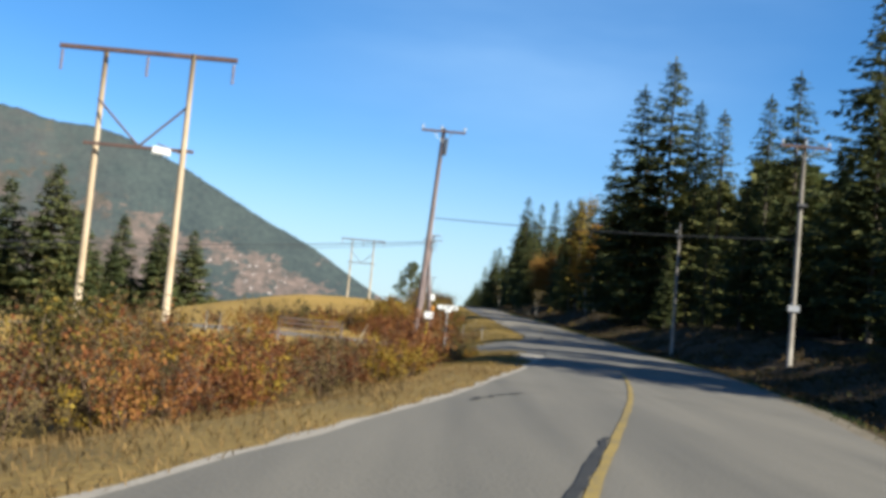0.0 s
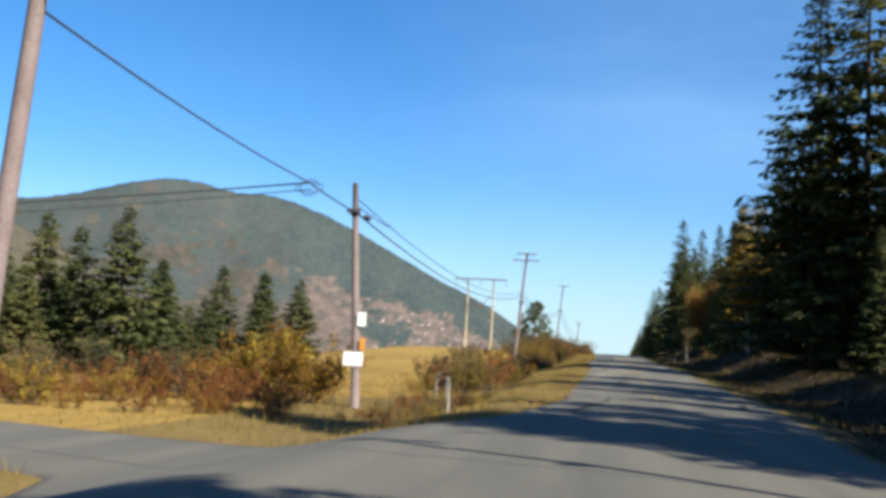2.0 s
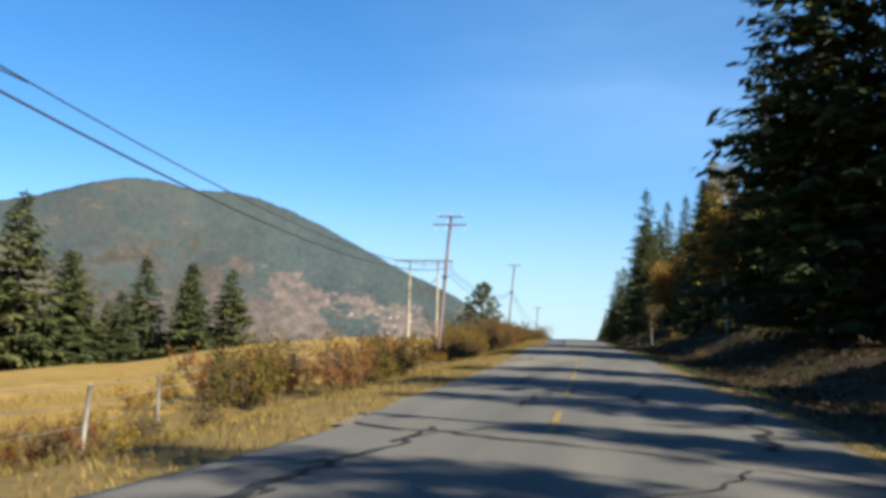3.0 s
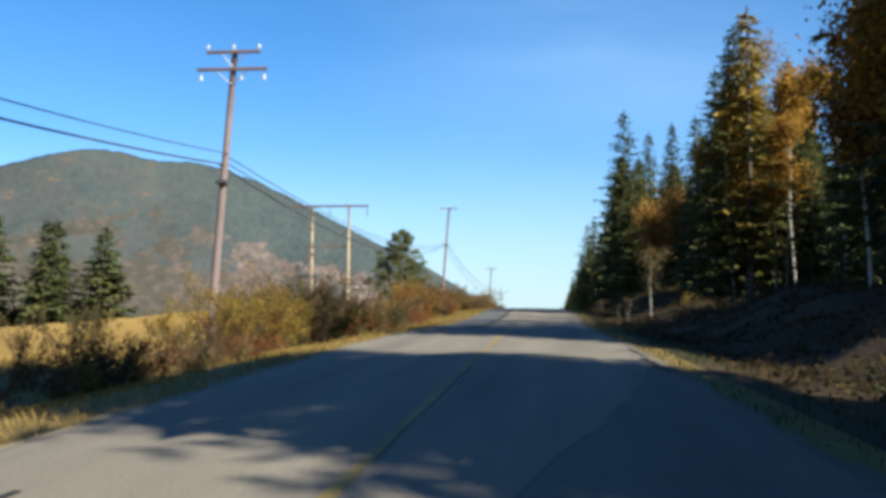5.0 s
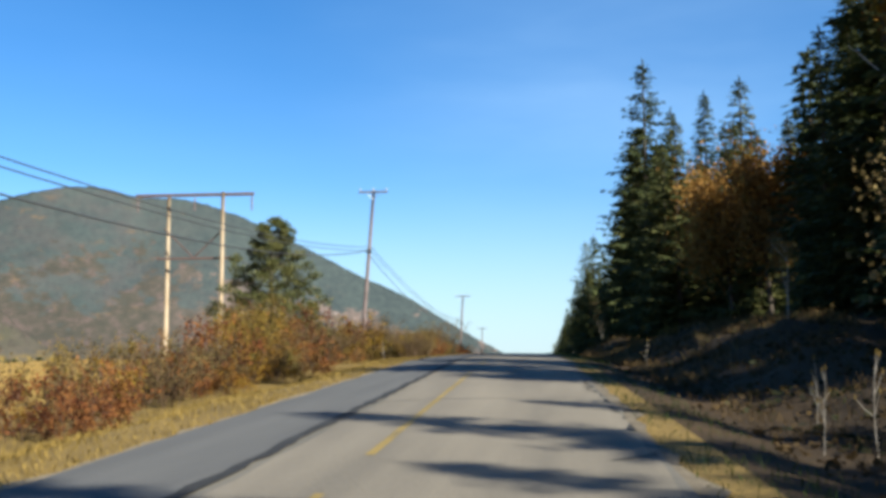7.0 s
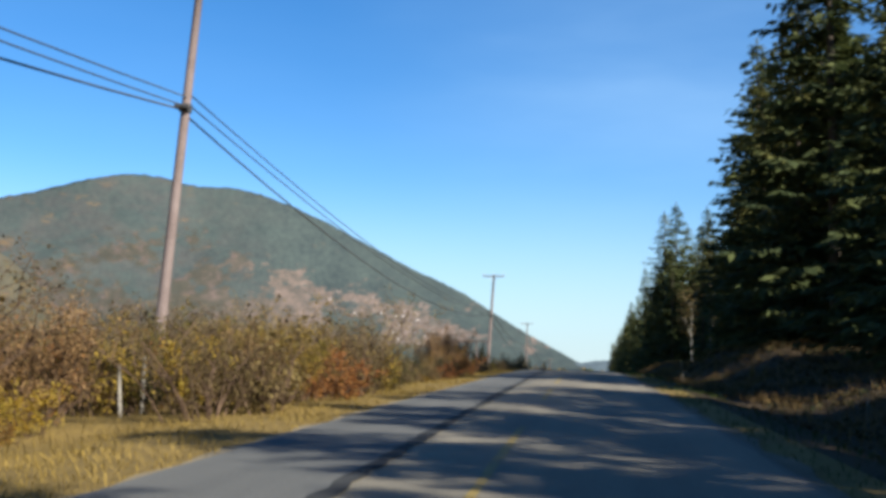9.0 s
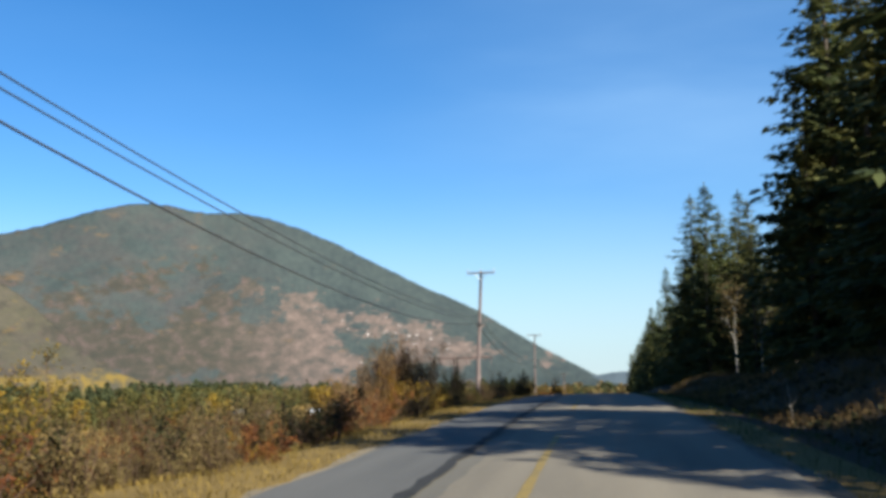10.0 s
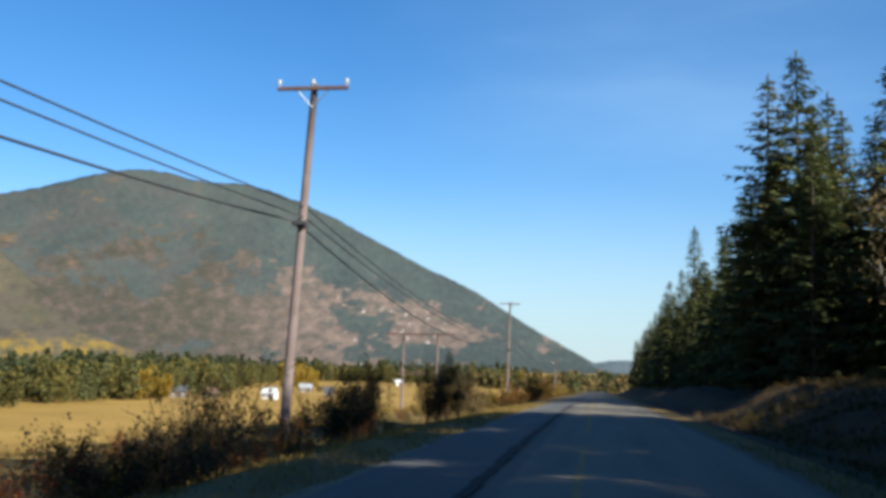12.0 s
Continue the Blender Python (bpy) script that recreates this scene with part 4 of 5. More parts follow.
plant([gold, gold2, birch, rusty, tall_birch, orange_birch], [
    (5, 29.4, 206.0, 1.05, 1.0), (5, 30.8, 208.5, 0.95, 1.0), (5, 28.4, 204.5, 0.85, 1.0), (5, 26.8, 206.5, 1.0, 1.0), (5, 25.6, 205.0, 0.9, 1.0),
    (0, 21.7, 153.4, 0.92, 1.0), (0, 22.6, 160.0, 0.8, 1.0), (4, 31.5, 197.0, 1.2, 1.0), (2, 18.8, 198.5, 0.86, 1.0), (1, 30.5, 222.0, 1.25, 1.1), (3, 27.8, 255.0, 1.5, 1.0), (0, 30.0, 252.0, 1.25, 1.0), (3, 25.7, 258.0, 1.45, 1.0), (3, 30.0, 236.0, 1.3, 1.0), (1, 33.0, 229.0, 1.0, 1.05),
    (2, 22.1, 380.3, 1.3, 1.4), (2, 23.8, 372.7, 1.3, 1.4), (2, 21.5, 221.0, 0.6, 1.0), (4, 24.2, 216.0, 0.96, 1.0)], 3, 99)

# shrubs
SHRUBS = [
    broadleaf(51, 2.2, 2.4, 9, 1500, 0.09, LEAF_RUST, None, "rust_shrub", "rust-red autumn shrub beside the road", "shrub", "roadside shrubs", 0.1, 0.008),
    broadleaf(52, 2.2, 2.2, 9, 1200, 0.088, LEAF_BROWN, None, "withered_shrub", "withered brown shrub beside the road", "shrub", "roadside shrubs", 0.1, 0.008),
    broadleaf(53, 2.2, 2.2, 8, 1400, 0.088, LEAF_ORANGE, None, "orange_shrub", "orange-leaved autumn shrub beside the road", "shrub", "roadside shrubs", 0.1, 0.008),
    broadleaf(54, 2.4, 2.4, 9, 1500, 0.088, LEAF_OLIVE, None, "olive_shrub", "olive-green leafy shrub beside the road", "shrub", "roadside shrubs", 0.08, 0.008),
    broadleaf(55, 2.2, 2.2, 8, 1300, 0.088, LEAF_GOLD, None, "gold_shrub", "yellow-leaved shrub beside the road", "shrub", "roadside shrubs", 0.12, 0.008),
    broadleaf(56, 2.2, 2.2, 10, 1400, 0.105, LEAF_DARK, None, "dark_shrub", "dense dark green shrub beside the road", "shrub", "roadside shrubs", 0.08, 0.009),
    broadleaf(57, 2.8, 2.0, 7, 360, 0.08, LEAF_BROWN, None, "bare_shrub", "nearly bare twiggy grey-brown shrub", "shrub", "roadside shrubs", 0.2, 0.007),
    broadleaf(58, 3.8, 3.4, 14, 5600, 0.07, LEAF_OLIVE, None, "tall_willow_shrub", "tall olive-brown willow shrub beside the road", "shrub", "roadside shrubs", 0.05, 0.006, clump=0.4),
    broadleaf(59, 3.6, 3.0, 15, 4600, 0.06, LEAF_BROWN, None, "tall_withered_shrub", "tall withered brown shrub with thin upright stems", "shrub", "roadside shrubs", 0.08, 0.006, clump=0.35, spread=0.4),
    broadleaf(60, 3.6, 3.2, 12, 4600, 0.08, LEAF_ORANGE, None, "tall_orange_shrub", "tall ochre-leaved shrub beside the road", "shrub", "roadside shrubs", 0.08, 0.006, clump=0.4),
    broadleaf(63, 3.4, 2.0, 12, 4200, 0.085, LEAF_DARK, None, "dark_upright_shrub", "dense dark upright shrub beside the road", "shrub", "roadside shrubs", 0.05, 0.006, clump=0.75, spread=0.22),
    broadleaf(61, 2.0, 2.2, 6, 420, 0.12, LEAF_BROWN, None, "undergrowth_bush", "low brown withered bush on the forest bank", "bush", "forest undergrowth", 0.05, 0.008),
    broadleaf(62, 2.0, 2.4, 6, 460, 0.13, LEAF_DARK, None, "undergrowth_bush", "low dark green bush on the forest bank", "bush", "forest undergrowth", 0.05, 0.008),
    broadleaf(64, 4.2, 3.4, 16, 6800, 0.08, LEAF_RUSSET, None, "tall_russet_shrub", "tall russet-brown thinly leaved shrub beside the road", "shrub", "roadside shrubs", 0.2, 0.006, clump=0.45, spread=0.4),
]
places = []
rnd = random.Random(12)


def hedge(y0, y1, gap, u0, u1, size, weights):
    y, own = y0, random.Random(int(y0 * 7 + y1 - u1 * 10))
    while y < y1:
        u = own.uniform(u0, u1)
        kind = own.choices(range(len(weights)), weights)[0]
        places.append((kind, at_road(u, y), y, own.uniform(*size) / (3.4 if kind > 6 else 2.0), own.uniform(0.85, 1.15)))
        y += 1.2 * gap * own.uniform(0.5, 1.5)


hedge(2, 37, 0.55, -9.5, -6.2, (1.2, 1.9), (11, 6, 2.5, 1, 1, 0.8, 1.5))
hedge(37, 55, 0.3, -9.5, -6.2, (0.55, 0.9), (12, 4, 5, 1, 1.5, 0.3, 1))
hedge(8, 36, 0.55, -15, -9.5, (1.8, 2.5), (9, 7, 3, 1.5, 1.2, 1, 2))
hedge(36, 56, 0.35, -17, -9.5, (0.55, 0.85), (9, 4, 5, 3, 2.5, 0.4, 1))
hedge(44, 62, 0.8, -16, -6.6, (0.6, 0.95), (6, 3, 2, 1, 0, 1.5, 1))
hedge(98, 124, 0.8, -11.5, -7.6, (1.5, 2.4), (4, 4, 3, 4, 0.5, 2, 2))
hedge(124, 150, 0.9, -11.5, -7.6, (0.8, 1.3), (4, 4, 3, 4, 0.5, 2, 2))
hedge(178, 236, 1.4, -12.5, -7.6, (1.4, 2.2), (5, 6, 2, 3, 0, 1, 3))
hedge(160, 232, 1.4, -13, -8.0, (1.7, 2.6), (4, 6, 1.5, 4, 0.6, 1.5, 3))
hedge(146, 160, 0.45, -11.5, -7.6, (0.9, 1.5), (4, 7, 1, 2, 0.5, 2, 2))
hedge(160, 174, 1.0, -11.5, -9.2, (2.4, 3.2), (0, 0, 0, 1, 1, 0, 0, 8, 0, 2))
hedge(84.5, 89, 0.12, -25, -13.5, (1.7, 2.5), (8, 3, 4, 2, 2, 0.5, 1))
hedge(78, 83, 0.09, -36, -11, (1.1, 1.8), (9, 3, 5, 2, 3, 0.5, 1))
hedge(79.5, 93, 0.22, -9.6, -6.6, (0.45, 0.85), (4, 6, 1, 1, 1, 0.3, 4))
hedge(160, 270, 4.0, -20, -13, (1.4, 2.4), (3, 4, 3, 4, 0.6, 1, 3))
hedge(220, 250, 1.2, -13, -9.5, (3.1, 4.1), (2, 1, 0, 2, 1, 0.3, 1, 4, 3, 3))
hedge(225, 262, 1.5, -13, -8.6, (2, 2.9), (1, 1, 0, 3, 2, 0.3, 1, 6, 2, 1))
hedge(240, 262, 1.6, -9.0, -7.6, (0.8, 1.5), (1, 2, 1, 4, 3, 0, 1))
hedge(255, 279, 0.6, -13, -7.4, (2.0, 2.7), (3, 3, 0, 1, 0.6, 0.6, 0.6, 3, 4, 0.6, 0, 0, 0, 3))
hedge(257, 279, 0.8, -9.8, -7.9, (1.6, 2.5), (4, 4, 0.5, 4, 2, 2, 1))
hedge(40, 54, 0.6, -8.4, -6.0, (0.5, 0.8), (6, 3, 1, 1, 0, 3, 1))
hedge(262, 292, 2.0, -9.0, -7.4, (1.0, 1.8), (2, 4, 0, 2, 0.3, 2, 1))
hedge(279, 306, 0.55, -11, -6.5, (0.8, 1.3), (3, 7, 0.5, 2, 0.2, 2, 2))
hedge(255, 272, 0.8, -7.8, -5.6, (1.8, 2.6), (2, 2.5, 0, 1, 1.2, 0.4, 1, 4, 4, 1, 0, 0, 0, 1.5))
hedge(272, 300, 0.9, -7.8, -4.9, (1.0, 1.6), (2.5, 7, 0.5, 2, 0.2, 2, 2))
hedge(286, 304, 0.8, -15, -10.5, (1.2, 1.7), (4, 6, 0, 2, 0, 0, 1))
hedge(306, 322, 1.2, -12, -7.2, (0.7, 1.2), (4, 4, 0, 4, 1, 2, 3))
hedge(322, 352, 0.55, -12, -6.6, (0.8, 1.3), (3, 7, 1, 1, 0, 1, 4))
hedge(328, 349, 0.5, -8.8, -6.2, (0.9, 1.4), (2, 7, 0, 1, 0, 1, 2))
hedge(352, 470, 2.6, -12, -6.8, (0.9, 1.7), (3, 5, 4, 2, 0.4, 2, 4))
hedge(380, 620, 6.0, -10, -6.0, (1.2, 2.6), (2, 3, 6, 2, 2, 2, 2))
# single ones that stand out
places += [(4, -6.2, 43.0, 1.1, 1.0), (0, -3.3, 42.5, 0.4, 1.0), (2, -0.6, 36.5, 0.55, 1.0), (5, 0.8, 45.0, 0.45, 0.9), (5, 0.2, 47.0, 0.42, 0.9), (5, 1.4, 41.5, 0.38, 1.0), (5, 0.1, 42.5, 0.35, 1.0), (5, 1.9, 47.4, 0.42, 1.0), (0, -1.2, 45.0, 0.4, 1.0), (5, 2.2, 50.2, 0.42, 1.0), (0, 0.9, 50.6, 0.45, 1.0), (0, -0.6, 51.0, 0.55, 1.0), (3, 2.2, 53.2, 0.35, 1.0), (0, 0.4, 54.8, 0.85, 1.0), (0, -1.0, 55.6, 1.35, 1.1), (3, 1.7, 56.2, 0.4, 1.0), (0, 0.3, 58.2, 1.35, 1.1), (0, -0.6, 59.6, 1.45, 1.1), (1, 0.7, 60.2, 0.6, 1.1), (9, -1.8, 87.0, 1.05, 1.0), (9, -2.2, 87.6, 1.1, 1.0), (4, -1.6, 86.4, 1.4, 1.2), (4, -2.6, 86.8, 1.5, 1.2), (4, -3.6, 87.2, 1.35, 1.1), (4, -4.6, 87.6, 1.4, 1.2), (9, -4.3, 88.2, 1.0, 1.0), (2, -4.2, 86.2, 1.1, 1.0), (2, -5.4, 87.0, 1.2, 1.0), (0, -3.4, 86.6, 1.0, 1.0), (0, 0.5, 58.9, 0.95, 1.25), (0, 0.0, 59.4, 1.1, 1.3), (2, 0.9, 59.2, 0.7, 1.2), (1, -1.0, 63.4, 0.8, 1.4), (0, -1.5, 58.6, 0.9, 1.0), (0, -2.6, 59.6, 0.8, 1.0), (5, 1.8, 147.0, 0.8, 0.9), (8, 0.4, 176.0, 0.95, 1.0), (8, -0.4, 175.0, 1.0, 1.0), (8, -0.8, 176.4, 1.1, 1.05), (10, 0.9, 177.6, 0.7, 1.0), (5, 0.4, 178.4, 1.2, 1.0), (9, -1.2, 169.8, 0.75, 1.0), (7, -2.2, 171.5, 0.7, 1.0),
           (10, -0.2, 326.7, 0.72, 1.75), (10, -0.1, 327.0, 0.66, 1.7), (10, -0.3, 327.3, 0.6, 1.5), (5, -0.6, 327.2, 0.6, 1.2), (13, -3.7, 324.2, 1.15, 1.45), (13, -2.0, 324.5, 1.1, 1.4), (13, -2.9, 323.6, 1.0, 1.45), (13, -4.6, 325.0, 1.0, 1.2), (8, -2.5, 323.9, 0.7, 1.5), (9, -3.3, 324.0, 0.5, 1.4),
           (4, -2.6, 319.8, 1.26, 1.0), (4, -1.9, 320.4, 1.20, 1.0), (4, -3.4, 320.2, 1.20, 1.0), (4, -2.2, 319.2, 0.8, 1.0), (3, -1.0, 320.9, 0.8, 1.0), (4, -0.8, 320.2, 1.08, 1.0), (4, -0.3, 319.6, 0.75, 1.0), (0, -0.3, 331.0, 0.6, 1.2), (1, 0.3, 333.5, 0.6, 1.2), (0, 0.1, 335.5, 0.65, 1.2), (5, 0.5, 338.5, 0.6, 1.1), (4, 0.6, 312.4, 0.75, 1.0), (3, 0.0, 314.0, 0.8, 1.0), (4, -0.4, 313.4, 0.8, 1.0), (3, -1.0, 312.5, 0.7, 1.0),  (5, 3.3, 268.6, 0.65, 1.0), (5, 2.8, 270.0, 0.7, 1.0), (5, 3.5, 269.6, 0.55, 1.0), (13, 1.6, 296.0, 0.68, 1.0), (9, 1.2, 299.0, 0.72, 1.1), (13, 0.9, 297.4, 0.7, 1.0), (10, 0.1, 353.5, 0.85, 1.0), (10, -0.7, 354.3, 0.7, 1.0), (10, -1.5, 361.9, 0.8, 1.5), (10, -1.2, 362.2, 0.7, 1.5), (10, -1.8, 361.5, 0.6, 1.5), (10, -0.4, 374.2, 1.0, 1.35), (10, 0.1, 374.6, 0.95, 1.35), (10, -0.9, 373.9, 0.85, 1.35), (6, -4.0, 352.4, 0.9, 1.5), (9, -0.4, 405.0, 0.7, 1.1), (9, -0.9, 428.0, 1.05, 1.3), (4, -0.6, 431.0, 1.2, 1.3), (9, -0.6, 436.0, 0.8, 1.1), (9, -1.6, 470.0, 1.2, 1.2), (4, -1.3, 473.0, 1.2, 1.2), (2, -0.8, 448.0, 1.1, 1.1), (2, -0.4, 416.0, 0.9, 1.0), (6, -0.6, 344.5, 1.4, 1.2), (10, -0.7, 345.2, 0.7, 1.2), (6, -0.8, 351.0, 1.0, 1.0)]
places = [p for p in places if not on_side_road(p[1], p[2], 1.0) and not (p[1] > 2.6 and 40 < p[2] < 66) and p[1] < line_x(p[2]) - 4.4 and not (309 < p[2] < 326.5 and abs(p[1] - 8.26 + 0.42 * (p[2] - 307.8)) < 1.3) and not (244 < p[2] < 257.6 and abs(p[1] - 10.35 + 0.474 * (p[2] - 234.9)) < 1.6)]
# undergrowth along the forest
for _ in range(320):
    y = rnd.uniform(20, 400)
    places.append((rnd.choices((11, 12, 3), (6, 5, 1))[0], at_road(rnd.uniform(8.2 if y < 315 else 7.0, 15), y), y, rnd.uniform(0.25, 0.7), rnd.uniform(0.7, 1.1)))
plant(SHRUBS, places, 2)


# ---- grass ----
def grass(name, count, ys, us, tall, mat, label, seed, thin=None):
    rs = np.random.RandomState(seed)
    y = rs.uniform(ys[0], ys[1], count)
    u = us[0] + (us[1] - us[0]) * rs.rand(count)
    keep = noise_mask(y, u) > rs.rand(count) * 0.8
    keep &= ((u < road_left(y) - 0.12 - 0.8 * (y > 42) * (y < 53) * (rs.rand(count) < 0.93)) | (u > road_right(y) + 0.15)) & ~on_side_road(line_x(y) + u, y)
    y, u = y[keep], u[keep]
    n = len(y)
    x = line_x(y) + u
    base = np.stack([x, y, land(x, y) - 0.02], 1)
    high = rs.uniform(tall[0], tall[1], n)
    az = rs.uniform(0, 2 * math.pi, n)
    bend = np.stack([np.cos(az), np.sin(az), 0 * az], 1) * (high * rs.uniform(0.4, 1.3, n))[:, None]
    side = np.stack([-np.sin(az), np.cos(az), 0 * az], 1) * (0.004 + 0.009 * rs.rand(n))[:, None]
    tip = base + bend + np.stack([0 * high, 0 * high, high], 1)
    mid = base + bend * 0.35 + np.stack([0 * high, 0 * high, high * 0.6], 1)
    ob = new(name, quads(name, np.stack([base - side, mid - side * 0.8, tip, mid + side * 0.8], 1), mat))
    tagged(ob, label, "grass", kind="stuff")


def noise_mask(y, u):
    return 0.55 + 0.45 * np.sin(y * 0.9 + 2 * np.sin(u * 1.3)) * np.sin(u * 1.1 + y * 0.31)


grass("verge_grass", 26000, (-10, 50), (-7.6, -2.9), (0.05, 0.18), BLADES_BROWN, "short withered brown grass on the road verge", 11)
grass("verge_grass", 92000, (36, 250), (-7.6, -2.9), (0.05, 0.18), BLADES, "short straw-yellow grass on the road verge", 1)
grass("verge_grass", 60000, (250, 400), (-7.6, -3.1), (0.04, 0.17), BLADES, "short straw-yellow grass on the road verge", 5)
grass("rough_grass", 80000, (-10, 420), (-16, -6.8), (0.12, 0.38), BLADES, "tall dry grass among the roadside shrubs", 2)
grass("verge_grass", 30000, (-10, 350), (3.5, 5.6), (0.05, 0.22), BLADES_GREEN, "short greenish and straw grass beside the forest", 3)
grass("rough_grass", 66000, (20, 225), (6.2, 14), (0.12, 0.4), BLADES_SHADED, "brown dry grass below the forest, darkened for its shade", 41)
grass("rough_grass", 58000, (215, 390), (6.2, 14), (0.15, 0.55), BLADES_BROWN, "brown dry grass below the forest", 4)


def litter(name, count, ys, us, size, mat, label, seed):
    """Fallen leaves, low ferns and bits of bark scattered over the ground."""
    rs = np.random.RandomState(seed)
    y, u = rs.uniform(ys[0], ys[1], count), us[0] + (us[1] - us[0]) * rs.rand(count)
    keep = 0.5 + 0.5 * np.sin(y * 0.5 + 2.2 * np.sin(u * 0.7)) * np.sin(u * 0.9 - y * 0.21) > rs.rand(count) * 0.9
    y, u = y[keep], u[keep]
    n, x = len(y), line_x(y) + u
    centre = np.stack([x, y, land(x, y) + rs.uniform(0.01, 0.16, n)], 1)
    way = unit(rs.normal(0, 1, (n, 3)) * [1, 1, 0.45])
    cross = unit(np.cross(way, rs.normal(0, 1, (n, 3))))
    long = rs.uniform(*size, n)
    tagged(new(name, quads(name, tufts(centre, way, cross, long, long * 0.6), mat)), label, "undergrowth", kind="stuff")


# this litter also has the bank's shade in its colour
litter("leaf_litter", 60000, (10, 380), (5.6, 17), (0.08, 0.22), BLADES_SHADED, "fallen brown leaves and dry stalks on the bank", 31)
litter("low_undergrowth", 60000, (10, 380), (6.6, 17), (0.1, 0.26), LEAF_DARK, "low dark green undergrowth on the bank", 32)


def dry_weed(seed):
    """A tall dead stalk with bent side stems and ragged seed heads."""
    rs = np.random.RandomState(seed)
    root = thing("dry_weed", (0, 0, 0), "tall pale dead weed stalk on the bank", "weed", "dead weeds")
    stalk = Shape()
    main = [np.array([0.32 * f * f - 0.1 * f, 0.1 * f, 1.7 * f]) for f in np.linspace(0, 1, 6)]
    stalk.tube(main, [0.011 - 0.0014 * k for k in range(6)], 5)
    tips = [main[-1]]
    for k in range(4):
        a = main[2 + k % 3]
        b = a + np.array([rs.uniform(-0.3, 0.3), rs.uniform(-0.3, 0.3), rs.uniform(0.25, 0.45)])
        stalk.tube([a, (a + b) / 2 + [0.02, 0.02, -0.03], b], [0.008, 0.006, 0.004], 4)
        tips.append(b)
    part("stalk", stalk, GREY_WOOD, root)
    for tip in tips:
        part("seed_head", Shape().tube([tip - [0, 0, 0.04], tip, tip + [0.01, 0.01, 0.07]], [0.004, 0.014, 0.003], 5), BLADES, root)
    return root


rnd = random.Random(77)
weeds = [(17.1, 195.3), (16.4, 195.6), (17.2, 199.3), (17.9, 196.4)] + [(at_road(rnd.uniform(6.6, 9.5), y), y) for y in (48, 70, 92, 104, 141, 166, 174, 214, 226, 252, 263, 281, 297, 318, 341)]
plant([dry_weed(5), dry_weed(6)], [(n % 2, x, y, rnd.uniform(0.6, 1.0), 1.0) for n, (x, y) in enumerate(weeds)], 14)

# ---- valley woods and farm ----
def far_woods(name, rows, label, seed, mats, n=60, fine=1.0):
    """Woods too far off to count: small crowns of n sprays, gathered by tone."""
    rs = np.random.RandomState(seed)
    for tone, (mat, share) in enumerate(mats):
        sprays = []
        for (ax, ay), (bx, by), deep, count, tall in rows:
            for _ in range(int(count * share)):
                s, d = rs.rand(), rs.uniform(0, deep)
                x, y = ax + (bx - ax) * s - d, ay + (by - ay) * s + rs.uniform(-6, 6)
                z, h = float(land(x, y)), rs.uniform(*tall) * (0.9 + 0.2 * math.sin(x * 0.11 + 2 * math.sin(y * 0.043)) * math.sin(y * 0.071))
                f = rs.rand(n) ** 0.8
                r = h * (0.23 * (1.05 - f) ** 0.6 if tone == 0 else 0.24 * np.sqrt(np.maximum(0.02, f * (1.12 - f)) * 3))
                az = rs.uniform(0, 2 * math.pi, n)
                rr = r * np.sqrt(rs.rand(n))
                c = np.stack([x + rr * np.cos(az), y + rr * np.sin(az), z + h * (0.04 + 0.96 * f)], 1)
                way = unit(np.stack([np.cos(az), np.sin(az), rs.uniform(-1.0, 0.6, n)], 1))
                cross = unit(np.cross(way, rs.normal(0, 1, (n, 3))))
                long = h * fine * rs.uniform(0.12, 0.27, n)
                sprays.append(tufts(c, way, cross, long, long * 0.7))
        if sprays:
            tagged(new(name, quads(name, np.concatenate(sprays), mat)), label, "woods", kind="stuff")


VALLEY_ROWS = [((-150, 470), (-150, 760), 40, (7, 14)), ((-165, 760), (-230, 1100), 60, (8, 15)), ((-180, 380), (-165, 480), 50, (8, 14)), ((-60, 1150), (-210, 1100), 60, (9, 15)), ((-25, 1250), (-90, 1150), 60, (8, 14))]
VALLEY_COUNT = (230, 200, 60, 130, 70)
far_woods("valley_woods", [((a[0] - 26, a[1]), (b[0] - 26, b[1]), deep, n, (tall[1] - 1, tall[1] + 3)) for (a, b, deep, tall), n in zip(VALLEY_ROWS, [round(0.95 * c) for c in VALLEY_COUNT])], "dark conifers across the valley", 6, [(NEEDLES_VALLEY, 1.1)], 150, 0.55)
far_woods("valley_woods", [(a, b, deep * 0.5, n, tall) for (a, b, deep, tall), n in zip(VALLEY_ROWS, VALLEY_COUNT)], "mixed dark conifers and yellowing trees across the valley", 61, [(NEEDLES_VALLEY, 0.25), (LEAF_YELLOWING, 0.75)], 150, 0.55)
far_woods("yellow_grove", [((-143, 655), (-146, 690), 14, 14, (8, 12)), ((-150, 560), (-152, 575), 10, 7, (8, 11)), ((-148, 880), (-170, 930), 20, 26, (8, 13)), ((-60, 1120), (-100, 1110), 20, 14, (8, 12))], "clumps of yellow aspens across the valley", 62, [(NEEDLES, 0.0001), (LEAF_GOLD, 1.0)], 150, 0.55)
far_woods("farm_brush", [((-112, 690), (-150, 700), 20, 46, (1.2, 3.6)), ((-100, 820), (-140, 820), 24, 40, (1.5, 4.0)), ((-80, 990), (-120, 990), 20, 30, (2, 5))], "low dark brush among the farm buildings", 63, [(LEAF_DARK, 0.5), (LEAF_BROWN, 0.5)])
far_woods("roadside_woods", [((30, 800), (14, 1000), 40, 60, (8, 13)), ((-14, 760), (-20, 900), 16, 18, (4, 9)), ((60, 960), (-90, 1010), 10, 150, (7, 12.5))], "trees closing the far end of the road", 64, [(NEEDLES_VALLEY, 0.6), (LEAF_BROWN, 0.4)])
